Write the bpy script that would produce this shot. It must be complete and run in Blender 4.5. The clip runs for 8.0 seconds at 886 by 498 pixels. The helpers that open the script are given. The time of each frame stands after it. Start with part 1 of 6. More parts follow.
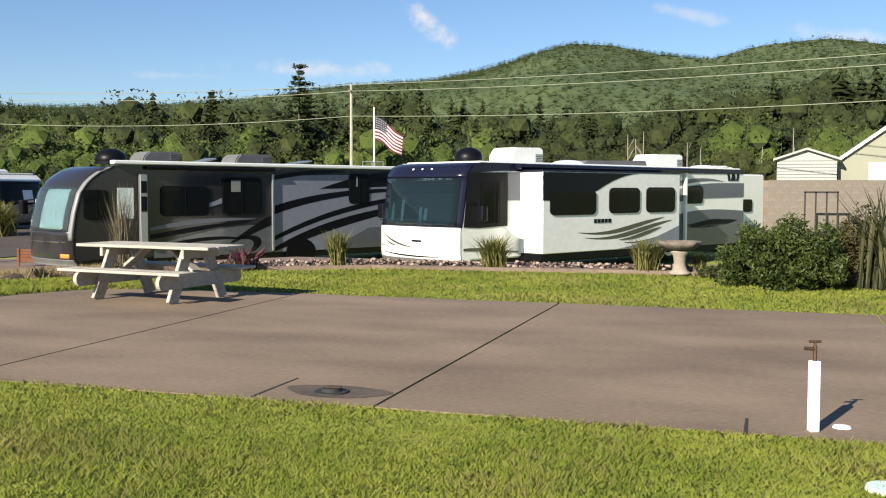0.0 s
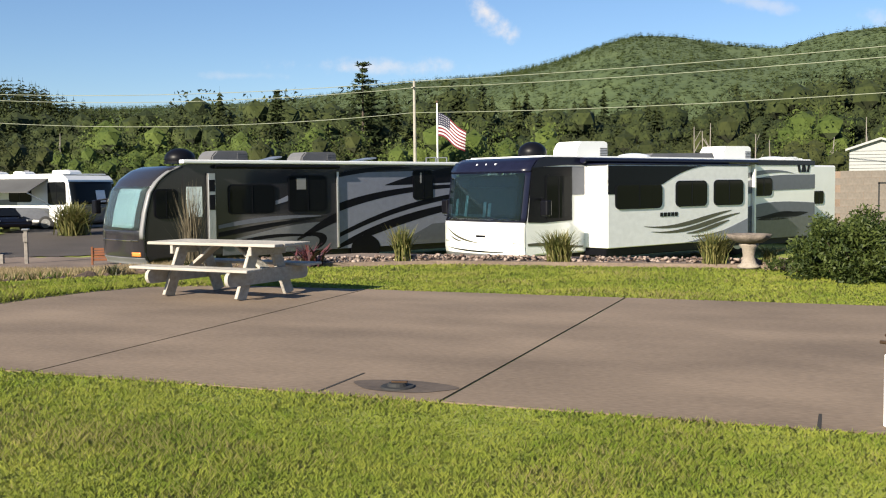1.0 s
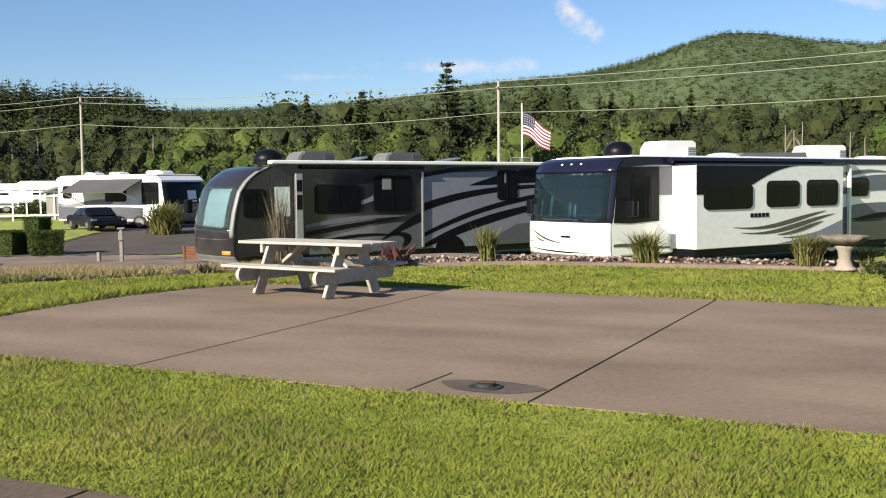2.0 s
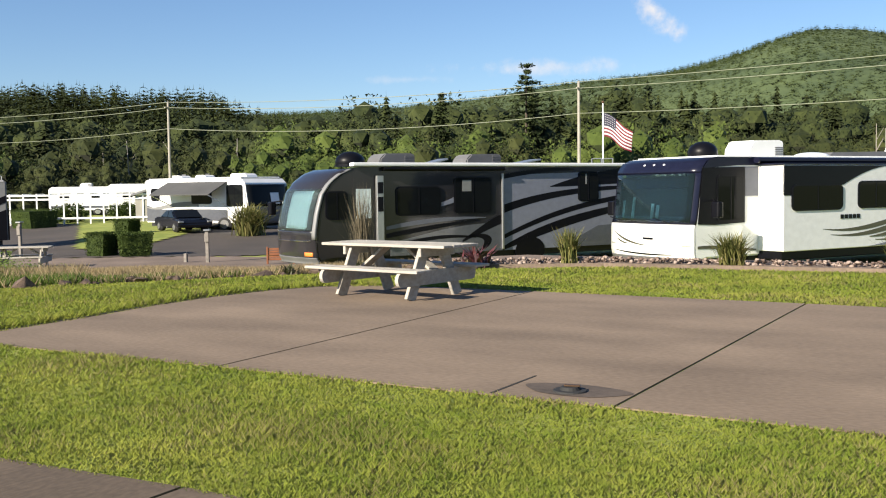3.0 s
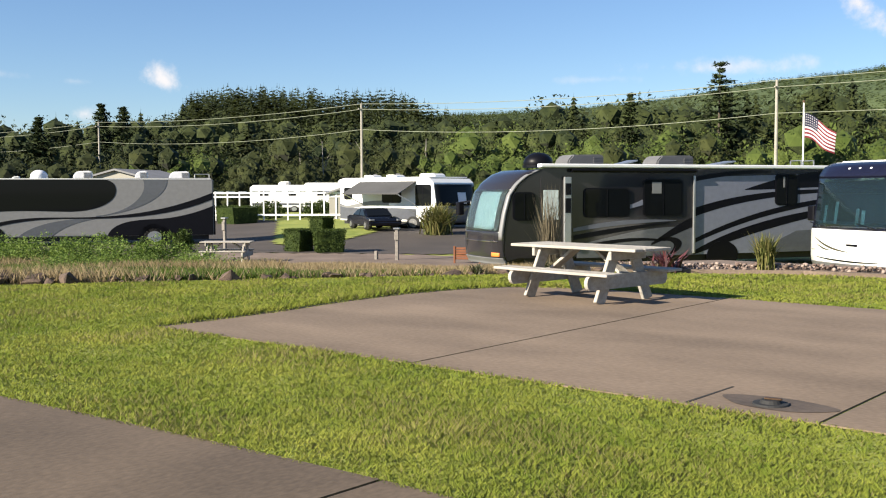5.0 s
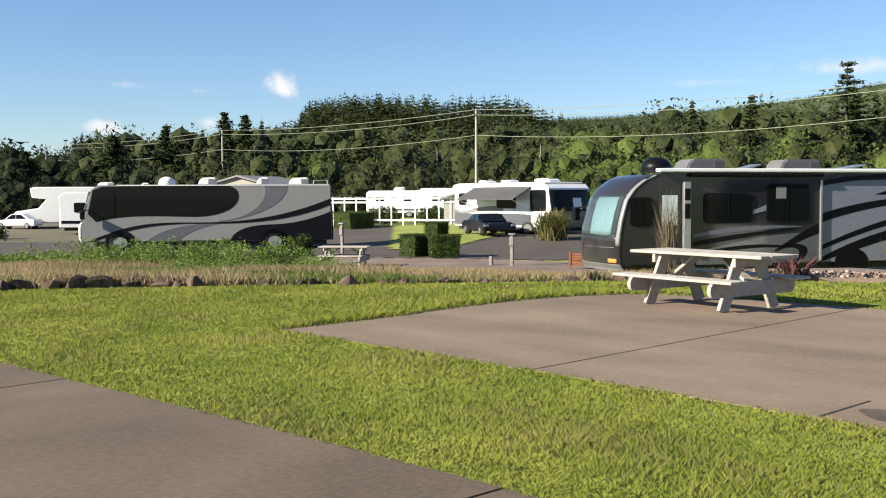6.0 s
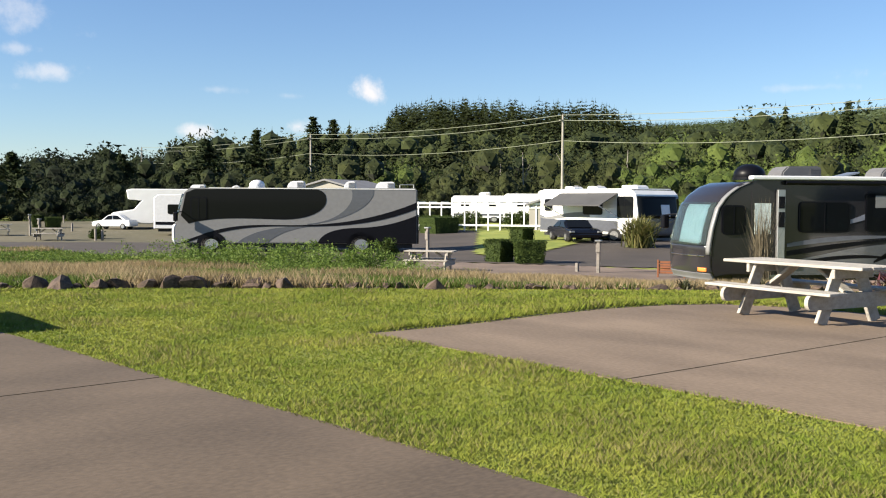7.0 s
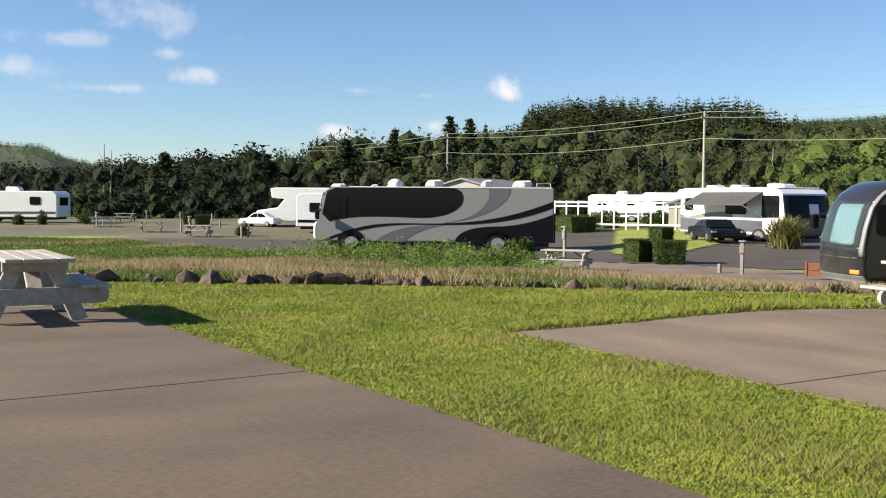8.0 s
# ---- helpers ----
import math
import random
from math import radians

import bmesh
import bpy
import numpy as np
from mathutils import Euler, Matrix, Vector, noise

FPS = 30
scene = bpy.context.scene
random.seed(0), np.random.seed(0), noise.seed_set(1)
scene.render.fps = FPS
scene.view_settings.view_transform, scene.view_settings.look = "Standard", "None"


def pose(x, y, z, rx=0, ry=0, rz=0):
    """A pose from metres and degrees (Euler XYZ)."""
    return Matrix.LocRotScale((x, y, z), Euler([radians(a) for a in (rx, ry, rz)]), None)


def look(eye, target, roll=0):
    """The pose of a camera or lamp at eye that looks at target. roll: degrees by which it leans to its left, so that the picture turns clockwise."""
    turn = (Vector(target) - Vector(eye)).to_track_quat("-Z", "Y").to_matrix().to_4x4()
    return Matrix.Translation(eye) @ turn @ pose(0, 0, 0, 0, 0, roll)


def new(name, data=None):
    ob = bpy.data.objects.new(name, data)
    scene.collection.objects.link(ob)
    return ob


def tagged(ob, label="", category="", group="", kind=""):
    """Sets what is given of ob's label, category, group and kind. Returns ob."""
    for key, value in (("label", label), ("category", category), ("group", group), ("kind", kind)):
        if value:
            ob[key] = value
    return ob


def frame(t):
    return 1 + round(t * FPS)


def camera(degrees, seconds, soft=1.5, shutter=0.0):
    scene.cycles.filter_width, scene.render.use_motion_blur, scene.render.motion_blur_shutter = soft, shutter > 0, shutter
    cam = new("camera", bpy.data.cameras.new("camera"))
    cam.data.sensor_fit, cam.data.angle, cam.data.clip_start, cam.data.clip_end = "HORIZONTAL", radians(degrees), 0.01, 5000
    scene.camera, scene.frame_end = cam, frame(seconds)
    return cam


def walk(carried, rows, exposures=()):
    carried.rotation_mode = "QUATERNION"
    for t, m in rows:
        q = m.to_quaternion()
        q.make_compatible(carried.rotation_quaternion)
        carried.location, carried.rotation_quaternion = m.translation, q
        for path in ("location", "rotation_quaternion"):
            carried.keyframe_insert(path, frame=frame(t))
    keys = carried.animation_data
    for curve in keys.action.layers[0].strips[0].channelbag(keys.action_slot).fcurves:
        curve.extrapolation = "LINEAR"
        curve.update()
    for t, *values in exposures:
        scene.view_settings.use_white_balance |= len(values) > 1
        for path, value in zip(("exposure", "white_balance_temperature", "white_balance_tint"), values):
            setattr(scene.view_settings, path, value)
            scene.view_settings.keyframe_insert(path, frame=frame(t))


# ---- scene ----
cam = camera(47.8, 8.0, 1.1)
PATH = [
    (0, (-0.668, 0.069, 1.539), (-1.289, 1.967, 1.42), 0.1),
    (0.5, (-0.68, 0.063, 1.539), (-1.348, 1.944, 1.418), -0.4),
    (1, (-0.673, 0.072, 1.532), (-1.414, 1.925, 1.405), -0.6),
    (1.5, (-0.705, 0.058, 1.534), (-1.526, 1.878, 1.413), -0.6),
    (2, (-0.718, 0.067, 1.532), (-1.61, 1.852, 1.407), -0.6),
    (3.5, (-0.792, 0.048, 1.542), (-1.881, 1.721, 1.422), -0.8),
    (4, (-0.813, 0.036, 1.546), (-1.958, 1.671, 1.42), -0.6),
    (4.5, (-0.81, 0.02, 1.55), (-2.04, 1.592, 1.428), -0.3),
    (6, (-0.893, -0.001, 1.554), (-2.379, 1.333, 1.45), -0.3),
    (6.5, (-0.938, 0.005, 1.552), (-2.477, 1.279, 1.454), -0.1),
    (7, (-0.974, -0.011, 1.558), (-2.568, 1.195, 1.464), 0.3),
    (7.5, (-0.995, -0.039, 1.557), (-2.672, 1.046, 1.455), 0.3),
    (8, (-1.034, -0.046, 1.556), (-2.775, 0.934, 1.458), 0.4),
]
walk(cam, [(t, look(eye, target, roll)) for t, eye, target, roll in PATH], [(0, 1.15), (2, 1.18), (3.5, 1.23), (5, 1.31), (6.5, 1.37), (8, 1.31)])

# ---- light ----
world = bpy.data.worlds.new("world")
scene.world = world
world.use_nodes = True
SUN_EL, SUN_AZ = 26.0, 197.0          # degrees; azimuth clockwise from +y
wn, wl = world.node_tree.nodes, world.node_tree.links
bg = wn["Background"]
bg.inputs["Strength"].default_value = 0.05
sky = wn.new("ShaderNodeTexSky")
sky.sky_type, sky.sun_disc = "NISHITA", False
sky.sun_elevation, sky.sun_rotation = radians(SUN_EL + 7), radians(SUN_AZ)
sky.altitude, sky.air_density, sky.dust_density, sky.ozone_density = 10, 1.05, 0.0, 4.0


def node(kind, **kw):
    n = wn.new(kind)
    for k, val in kw.items():
        n.inputs[int(k[1:])].default_value = val
    return n


tcw = wn.new("ShaderNodeTexCoord")
cl_noise = node("ShaderNodeTexNoise")
cl_noise.inputs["Scale"].default_value, cl_noise.inputs["Detail"].default_value, cl_noise.inputs["Roughness"].default_value = 30, 6, 0.62
wl.new(tcw.outputs["Generated"], cl_noise.inputs["Vector"])
tint = wn.new("ShaderNodeMix")
tint.data_type, tint.blend_type = "RGBA", "MULTIPLY"
tint.inputs[0].default_value = 1.0
tint.inputs[7].default_value = (0.93, 1.0, 1.13, 1)
wl.new(sky.outputs["Color"], tint.inputs[6])
shade = tint.outputs[2]
# small clouds: bearing, height, half width, half height (degrees), tilt, density
for c_az, c_el, c_w, c_h, c_t, c_d in ((19.1, 9.5, 2.4, 0.9, 40, 1.0), (57.0, 6.1, 1.9, 1.1, 25, 1.0), (74.1, 6.8, 2.3, 0.75, 0, 0.55), (77.3, 9.9, 4.8, 1.5, 12, 0.4), (81.1, 8.4, 3.6, 0.6, 0, 0.35), (78.8, 5.9, 3.2, 0.4, 0, 0.4), (83.6, 6.7, 2.6, 0.9, 0, 0.45), (75.9, 7.9, 2.2, 0.5, 0, 0.4),
                                       (65.6, 6.15, 2.0, 0.35, 0, 0.25), (61.6, 5.9, 1.3, 0.35, 0, 0.25), (66.6, 3.8, 1.6, 0.6, 0, 0.8), (61.1, 4.2, 1.3, 0.7, 0, 0.8), (26.0, 6.7, 7.5, 0.7, 0, 0.6), (4.2, 9.5, 3.6, 0.5, 14, 0.4), (-3.2, 8.0, 5.0, 0.8, 10, 0.45), (33.0, 6.2, 4.0, 0.4, 0, 0.3)):
    m1 = wn.new("ShaderNodeMapping")
    m1.inputs["Rotation"].default_value = (0, 0, -radians(c_az))
    wl.new(tcw.outputs["Generated"], m1.inputs["Vector"])
    m2 = wn.new("ShaderNodeMapping")
    m2.inputs["Location"].default_value = (0, -math.cos(radians(c_el)), -math.sin(radians(c_el)))
    wl.new(m1.outputs["Vector"], m2.inputs["Vector"])
    m3 = wn.new("ShaderNodeMapping")
    m3.inputs["Rotation"].default_value = (0, radians(-c_t), 0)
    wl.new(m2.outputs["Vector"], m3.inputs["Vector"])
    m4 = wn.new("ShaderNodeMapping")
    m4.inputs["Scale"].default_value = (1 / math.sin(radians(c_w)), 2.0, 1 / math.sin(radians(c_h)))
    wl.new(m3.outputs["Vector"], m4.inputs["Vector"])
    ln = wn.new("ShaderNodeVectorMath")
    ln.operation = "LENGTH"
    wl.new(m4.outputs["Vector"], ln.inputs[0])
    k1 = node("ShaderNodeMath", i1=-1.0, i2=-0.35)
    k1.operation = "MULTIPLY_ADD"
    wl.new(ln.outputs["Value"], k1.inputs[0])
    k2 = node("ShaderNodeMath", i1=2.3)
    k2.operation = "MULTIPLY_ADD"
    wl.new(cl_noise.outputs["Fac"], k2.inputs[0])
    wl.new(k1.outputs[0], k2.inputs[2])
    k3 = node("ShaderNodeMapRange", i1=0.0, i2=0.9, i3=0.0, i4=c_d)
    k3.interpolation_type = "SMOOTHSTEP"
    wl.new(k2.outputs[0], k3.inputs[0])
    mx = wn.new("ShaderNodeMix")
    mx.data_type = "RGBA"
    mx.inputs[7].default_value = (8.0, 7.8, 7.9, 1)
    wl.new(k3.outputs[0], mx.inputs[0])
    wl.new(shade, mx.inputs[6])
    shade = mx.outputs[2]
wl.new(shade, bg.inputs["Color"])
sun_data = bpy.data.lights.new("sun", "SUN")
sun_data.energy, sun_data.angle, sun_data.color = 5.0, radians(0.55), (1.0, 0.9, 0.74)
sun = new("sun", sun_data)
_a, _e = radians(SUN_AZ), radians(SUN_EL)
SUN_DIR = Vector((math.sin(_a) * math.cos(_e), math.cos(_a) * math.cos(_e), math.sin(_e)))
sun.rotation_euler = SUN_DIR.to_track_quat("Z", "Y").to_euler()

# ---- materials ----
K = 4 / 3      # the place's ground plan is this much wider than tall things suggest


def mat(name, col, rough=0.6, metal=0.0, var=0.12, scale=6.0, fine=60.0, bump=0.0, col2=None, spec=0.5, coat=0.0, island=0.0, stretch=(1, 1, 1)):
    """Principled surface with colour varied at two scales and a fine relief."""
    m = bpy.data.materials.new(name)
    m.use_nodes = True
    n, l = m.node_tree.nodes, m.node_tree.links
    b = n["Principled BSDF"]
    b.inputs["Roughness"].default_value, b.inputs["Metallic"].default_value = rough, metal
    b.inputs["Specular IOR Level"].default_value = spec
    b.inputs["Coat Weight"].default_value = coat
    tc = n.new("ShaderNodeTexCoord")
    mp = n.new("ShaderNodeMapping")
    mp.inputs["Scale"].default_value = stretch
    l.new(tc.outputs["Object"], mp.inputs["Vector"])
    big, small = n.new("ShaderNodeTexNoise"), n.new("ShaderNodeTexNoise")
    for t, s in ((big, scale), (small, fine)):
        t.inputs["Scale"].default_value, t.inputs["Detail"].default_value = s, 5
        l.new(mp.outputs["Vector"], t.inputs["Vector"])
    add = n.new("ShaderNodeMath")
    add.operation = "MULTIPLY_ADD"
    add.inputs[1].default_value = 0.6
    half = n.new("ShaderNodeMath")
    half.operation = "MULTIPLY"
    half.inputs[1].default_value = 0.4
    l.new(small.outputs["Fac"], half.inputs[0])
    l.new(big.outputs["Fac"], add.inputs[0])
    l.new(half.outputs[0], add.inputs[2])
    ramp = n.new("ShaderNodeValToRGB")
    c2 = col2 or tuple(min(1, c * (1 + 1.6 * var)) for c in col)
    c1 = col if col2 else tuple(c * (1 - 1.6 * var) for c in col)
    ramp.color_ramp.elements[0].position, ramp.color_ramp.elements[1].position = 0.36, 0.64
    ramp.color_ramp.elements[0].color, ramp.color_ramp.elements[1].color = (*c1, 1), (*c2, 1)
    src = add.outputs[0]
    if island:
        geo = n.new("ShaderNodeNewGeometry")
        oi = n.new("ShaderNodeObjectInfo")
        mm = n.new("ShaderNodeMath")
        mm.operation = "MULTIPLY_ADD"
        mm.inputs[1].default_value = island
        l.new(geo.outputs["Random Per Island"], mm.inputs[0])
        l.new(add.outputs[0], mm.inputs[2])
        sub = n.new("ShaderNodeMath")
        sub.operation = "SUBTRACT"
        sub.inputs[1].default_value = island / 2
        l.new(mm.outputs[0], sub.inputs[0])
        src = sub.outputs[0]
    l.new(src, ramp.inputs["Fac"])
    l.new(ramp.outputs["Color"], b.inputs["Base Color"])
    if bump:
        bp = n.new("ShaderNodeBump")
        bp.inputs["Strength"].default_value, bp.inputs["Distance"].default_value = bump, 0.02
        l.new(small.outputs["Fac"], bp.inputs["Height"])
        l.new(bp.outputs["Normal"], b.inputs["Normal"])
    return m


def glass(name, tint, rough=0.04):
    m = bpy.data.materials.new(name)
    m.use_nodes = True
    b = m.node_tree.nodes["Principled BSDF"]
    b.inputs["Base Color"].default_value = (*tint, 1)
    b.inputs["Roughness"].default_value = rough
    b.inputs["Specular IOR Level"].default_value = 0.12
    return m


def leafy(m, f=0.4):
    """Lets part of the light through leaves."""
    n, l = m.node_tree.nodes, m.node_tree.links
    b, out = n["Principled BSDF"], n["Material Output"]
    tr, mx = n.new("ShaderNodeBsdfTranslucent"), n.new("ShaderNodeMixShader")
    l.new(b.inputs["Base Color"].links[0].from_socket, tr.inputs["Color"])
    mx.inputs[0].default_value = f
    l.new(b.outputs[0], mx.inputs[1])
    l.new(tr.outputs[0], mx.inputs[2])
    l.new(mx.outputs[0], out.inputs["Surface"])
    return m


def lift_normals(m, up=0.3):
    """Turns a thin blade's shading towards the sky, as a dense sward shades."""
    n, l = m.node_tree.nodes, m.node_tree.links
    geo, add, up_ = n.new("ShaderNodeNewGeometry"), n.new("ShaderNodeVectorMath"), n.new("ShaderNodeVectorMath")
    up_.operation, add.operation = "SCALE", "ADD"
    up_.inputs["Scale"].default_value = 0.5
    l.new(geo.outputs["Normal"], up_.inputs[0])
    l.new(up_.outputs[0], add.inputs[0])
    add.inputs[1].default_value = (0, 0, up)
    l.new(add.outputs[0], n["Principled BSDF"].inputs["Normal"])


M_CONC = mat("concrete", (0.122, 0.088, 0.06), 0.9, col2=(0.225, 0.166, 0.115), scale=0.8, fine=28, bump=0.15, stretch=(0.55, 1.1, 1))
M_CONC2 = mat("worn_concrete", (0.07, 0.05, 0.033), 0.9, col2=(0.135, 0.098, 0.066), scale=0.7, fine=28, bump=0.15, stretch=(1.1, 0.6, 1))
M_JOINT = mat("joint", (0.02, 0.017, 0.014), 0.95)
M_LAWN = mat("lawn", (0.13, 0.175, 0.018), 0.9, col2=(0.27, 0.285, 0.05), scale=0.9, fine=25, bump=0.3)
M_BLADE = mat("grass_blade", (0.145, 0.21, 0.02), 0.8, col2=(0.33, 0.35, 0.058), scale=0.8, fine=5, island=0.12, spec=0.2)
M_TIP = mat("straw_grass_blade", (0.21, 0.203, 0.063), 0.85, col2=(0.35, 0.301, 0.119), scale=0.8, fine=6, island=0.2, spec=0.2)
M_DRY = mat("dry_grass", (0.2, 0.15, 0.075), 0.9, col2=(0.36, 0.285, 0.165), scale=0.5, fine=12, island=0.4, spec=0.2)
leafy(M_BLADE, 0.2)
lift_normals(M_BLADE, 1.2)
leafy(M_TIP, 0.2)
lift_normals(M_TIP, 1.2)
leafy(M_DRY)
lift_normals(M_DRY, 0.4)
M_ASPH = mat("asphalt", (0.0546, 0.0434, 0.035), 0.9, var=0.15, scale=0.4, fine=30, bump=0.2)
M_GRAVEL = mat("gravel", (0.161, 0.119, 0.091), 0.95, var=0.2, scale=0.5, fine=20, bump=0.4)
M_WHITE = mat("white_gelcoat", (0.78, 0.78, 0.76), 0.25, var=0.03, scale=1.5, coat=0.4)
M_DARK = mat("dark_paint", (0.03, 0.03, 0.035), 0.2, var=0.1, coat=0.1, spec=0.3)
M_GREY = mat("grey_paint", (0.085, 0.09, 0.105), 0.25, var=0.06, coat=0.5)


# ---- building helpers ----
def part(name, bm, material, parent=None, label="", smooth=False):
    me = bpy.data.meshes.new(name)
    bm.to_mesh(me)
    bm.free()
    if material:
        me.materials.append(material)
    if smooth:
        for p in me.polygons:
            p.use_smooth = True
    ob = new(name, me)
    if parent:
        ob.parent = parent
    if label:
        tagged(ob, label)
    return ob


def thing(name, x, y, z, yaw=0.0, label="", category="", group="", kind="", sx=K, sz=1.0):
    ob = new(name)
    ob.location, ob.rotation_euler, ob.scale = (x, y, z), (0, 0, radians(yaw)), (sx, sx, sz)
    return tagged(ob, label, category, group, kind)


def box(bm, x0, x1, y0, y1, z0, z1, bevel=0.0, seg=1):
    g = bmesh.ops.create_cube(bm, size=1.0, matrix=Matrix.LocRotScale(((x0 + x1) / 2, (y0 + y1) / 2, (z0 + z1) / 2), None, (abs(x1 - x0), abs(y1 - y0), abs(z1 - z0))))
    if bevel:
        es = list({e for v in g["verts"] for e in v.link_edges})
        bmesh.ops.bevel(bm, geom=es, offset=bevel, segments=seg, affect="EDGES", profile=0.5)
    return bm


def cyl(bm, p, q, r0, r1=None, n=12):
    """A round bar from p to q."""
    p, q = Vector(p), Vector(q)
    m = Matrix.Translation((p + q) / 2) @ (q - p).to_track_quat("Z", "Y").to_matrix().to_4x4()
    bmesh.ops.create_cone(bm, cap_ends=True, segments=n, radius1=r0, radius2=r0 if r1 is None else r1, depth=(q - p).length, matrix=m)
    return bm


def prism(bm, pts, y0, y1):
    """An outline in the xz plane drawn out from y0 to y1."""
    a = [bm.verts.new((x, y0, z)) for x, z in pts]
    b = [bm.verts.new((x, y1, z)) for x, z in pts]
    bm.faces.new(a)
    bm.faces.new(b[::-1])
    for i in range(len(pts)):
        j = (i + 1) % len(pts)
        bm.faces.new((a[j], a[i], b[i], b[j]))
    bmesh.ops.recalc_face_normals(bm, faces=bm.faces)
    return bm


def mesh_np(name, verts, faces, material, smooth=False):
    """A mesh from numpy arrays; faces all of one size."""
    me = bpy.data.meshes.new(name)
    k = faces.shape[1]
    me.vertices.add(len(verts))
    me.vertices.foreach_set("co", verts.astype(np.float32).ravel())
    me.loops.add(faces.size)
    me.loops.foreach_set("vertex_index", faces.astype(np.int32).ravel())
    me.polygons.add(len(faces))
    me.polygons.foreach_set("loop_start", np.arange(0, faces.size, k, dtype=np.int32))
    if smooth:
        me.polygons.foreach_set("use_smooth", np.ones(len(faces), dtype=bool))
    me.update(calc_edges=True)
    me.materials.append(material)
    return new(name, me)


# ---- the lie of the land ----
EDGE = [(-60, -60), (-26, -6), (-20, 4), (-17.6, 7.6), (-15.5, 10.6), (-13.2, 13.7), (-11, 16.4), (-8, 18.2), (-3, 18.6), (3, 18.2), (40, 18.0), (90, 18.0)]


def edge_y(x):
    return np.interp(x, [p[0] for p in EDGE], [p[1] for p in EDGE])


def smooth01(t):
    t = np.clip(t, 0, 1)
    return t * t * (3 - 2 * t)


def edge_dist(x, y):
    """Distance past the rock edge, 0 on the lawn."""
    x, y = np.asarray(x, float), np.asarray(y, float)
    best = np.full(np.broadcast(x, y).shape, 1e9)
    for (x0, y0), (x1, y1) in zip(EDGE, EDGE[1:]):
        dx, dy = x1 - x0, y1 - y0
        t = np.clip(((x - x0) * dx + (y - y0) * dy) / (dx * dx + dy * dy), 0, 1)
        best = np.minimum(best, np.hypot(x - x0 - t * dx, y - y0 - t * dy))
    return np.where(y > edge_y(x), best, 0.0)


def ground_z(x, y):
    """Level lawn, a slope past the rock edge down to the lower sites, and a slow rise beyond."""
    x, y = np.asarray(x, float), np.asarray(y, float)
    az, r = np.degrees(np.arctan2(-x, y)), np.hypot(x, y)
    run = np.interp(az, [15, 25, 38, 47, 58, 70], [7.5, 8, 11, 15, 19, 22])
    left = smooth01((az - 47) / 8)
    back = 0.42 * smooth01((r - 44) / 14) * (1 - left) * smooth01((az - 24) / 6) + 0.4 * smooth01((r - 65) / 30) * left
    return -1.05 * np.clip(edge_dist(x, y) / run, 0, 1) + np.where(y > edge_y(x), back, 0)


gx = np.concatenate([-np.geomspace(3000, 64, 26), np.arange(-60, 20, 1.0), np.geomspace(20, 3000, 30)])
gy = np.concatenate([-np.geomspace(3000, 32, 14), np.arange(-30, 60, 1.0), np.geomspace(60, 3000, 30)])
X, Y = np.meshgrid(gx, gy, indexing="ij")
Z = ground_z(X, Y) - 0.012
V = np.stack([X.ravel(), Y.ravel(), Z.ravel()], 1)
i, j = np.meshgrid(np.arange(len(gx) - 1), np.arange(len(gy) - 1), indexing="ij")
a = (i * len(gy) + j).ravel()
F = np.stack([a, a + len(gy), a + len(gy) + 1, a + 1], 1)
ground = mesh_np("ground", V, F, M_LAWN, True)
tagged(ground, "green lawn and rough grass sloping to lower sites", "ground", kind="structure")


def slab(name, pts, mt, z0, z1, label, cat, parent=None):
    """A flat sheet with thickness from an outline on the ground."""
    bm = bmesh.new()
    f = bm.faces.new([bm.verts.new((x, y, z0)) for x, y in pts])
    r = bmesh.ops.extrude_face_region(bm, geom=[f])
    for v in r["geom"]:
        if isinstance(v, bmesh.types.BMVert):
            v.co.z = z1
    bmesh.ops.recalc_face_normals(bm, faces=bm.faces)
    ob = part(name, bm, mt, parent)
    return ob if parent else tagged(ob, label, cat, kind="structure")


# ---- concrete sites: panels with open joints ----
J = 0.014
PAD1_LEFT = [(-10.9, 6.42), (-10.92, 7.5), (-10.99, 8.4), (-11.18, 9.6), (-11.23, 10.8), (-11.06, 11.9), (-10.72, 12.65), (-10.2, 13.12), (-9.4, 13.36)]
PAD2_EDGE = [(-12.8, 3.0), (-11.4, 3.14), (-9.47, 3.31), (-8.05, 3.46), (-7.2, 3.55), (-6.0, 3.66), (-4.6, 3.76), (-2.0, 3.84), (9, 3.95)]
pad_1 = slab("pavement_1", [(-10.85, 6.46), (18, 6.66), (18, 13.38), (-9.4, 13.32), (-10.9, 12.0)], M_JOINT, -0.2, -0.03, "brown weathered concrete site with open joints", "pavement")
slab("panel", PAD1_LEFT[::-1] + [(-7.0 - J, 6.53), (-7.25 - J, 13.42)], M_CONC, -0.15, 0.0, "", "", pad_1)
slab("panel", [(-7.0 + J, 6.53), (-3.315 - J, 6.58), (-3.365 - J, 13.42), (-7.25 + J, 13.42)], M_CONC, -0.15, 0.0, "", "", pad_1)
slab("panel", [(-3.315 + J, 6.58), (0.6, 6.64), (0.6, 13.42), (-3.365 + J, 13.42)], M_CONC, -0.15, 0.0, "", "", pad_1)
slab("panel", [(0.6 + 2 * J, 6.64), (18, 6.7), (18, 13.42), (0.6 + 2 * J, 13.42)], M_CONC, -0.15, 0.0, "", "", pad_1)
for x0, l in ((-4.302, 0.76), (-0.79, 0.42)):
    slab("saw_cut", [(x0 - 0.013, 6.6), (x0 + 0.013, 6.6), (x0 + 0.01, 6.62 + l), (x0 - 0.01, 6.62 + l)], M_JOINT, -0.02, 0.003, "", "", pad_1)
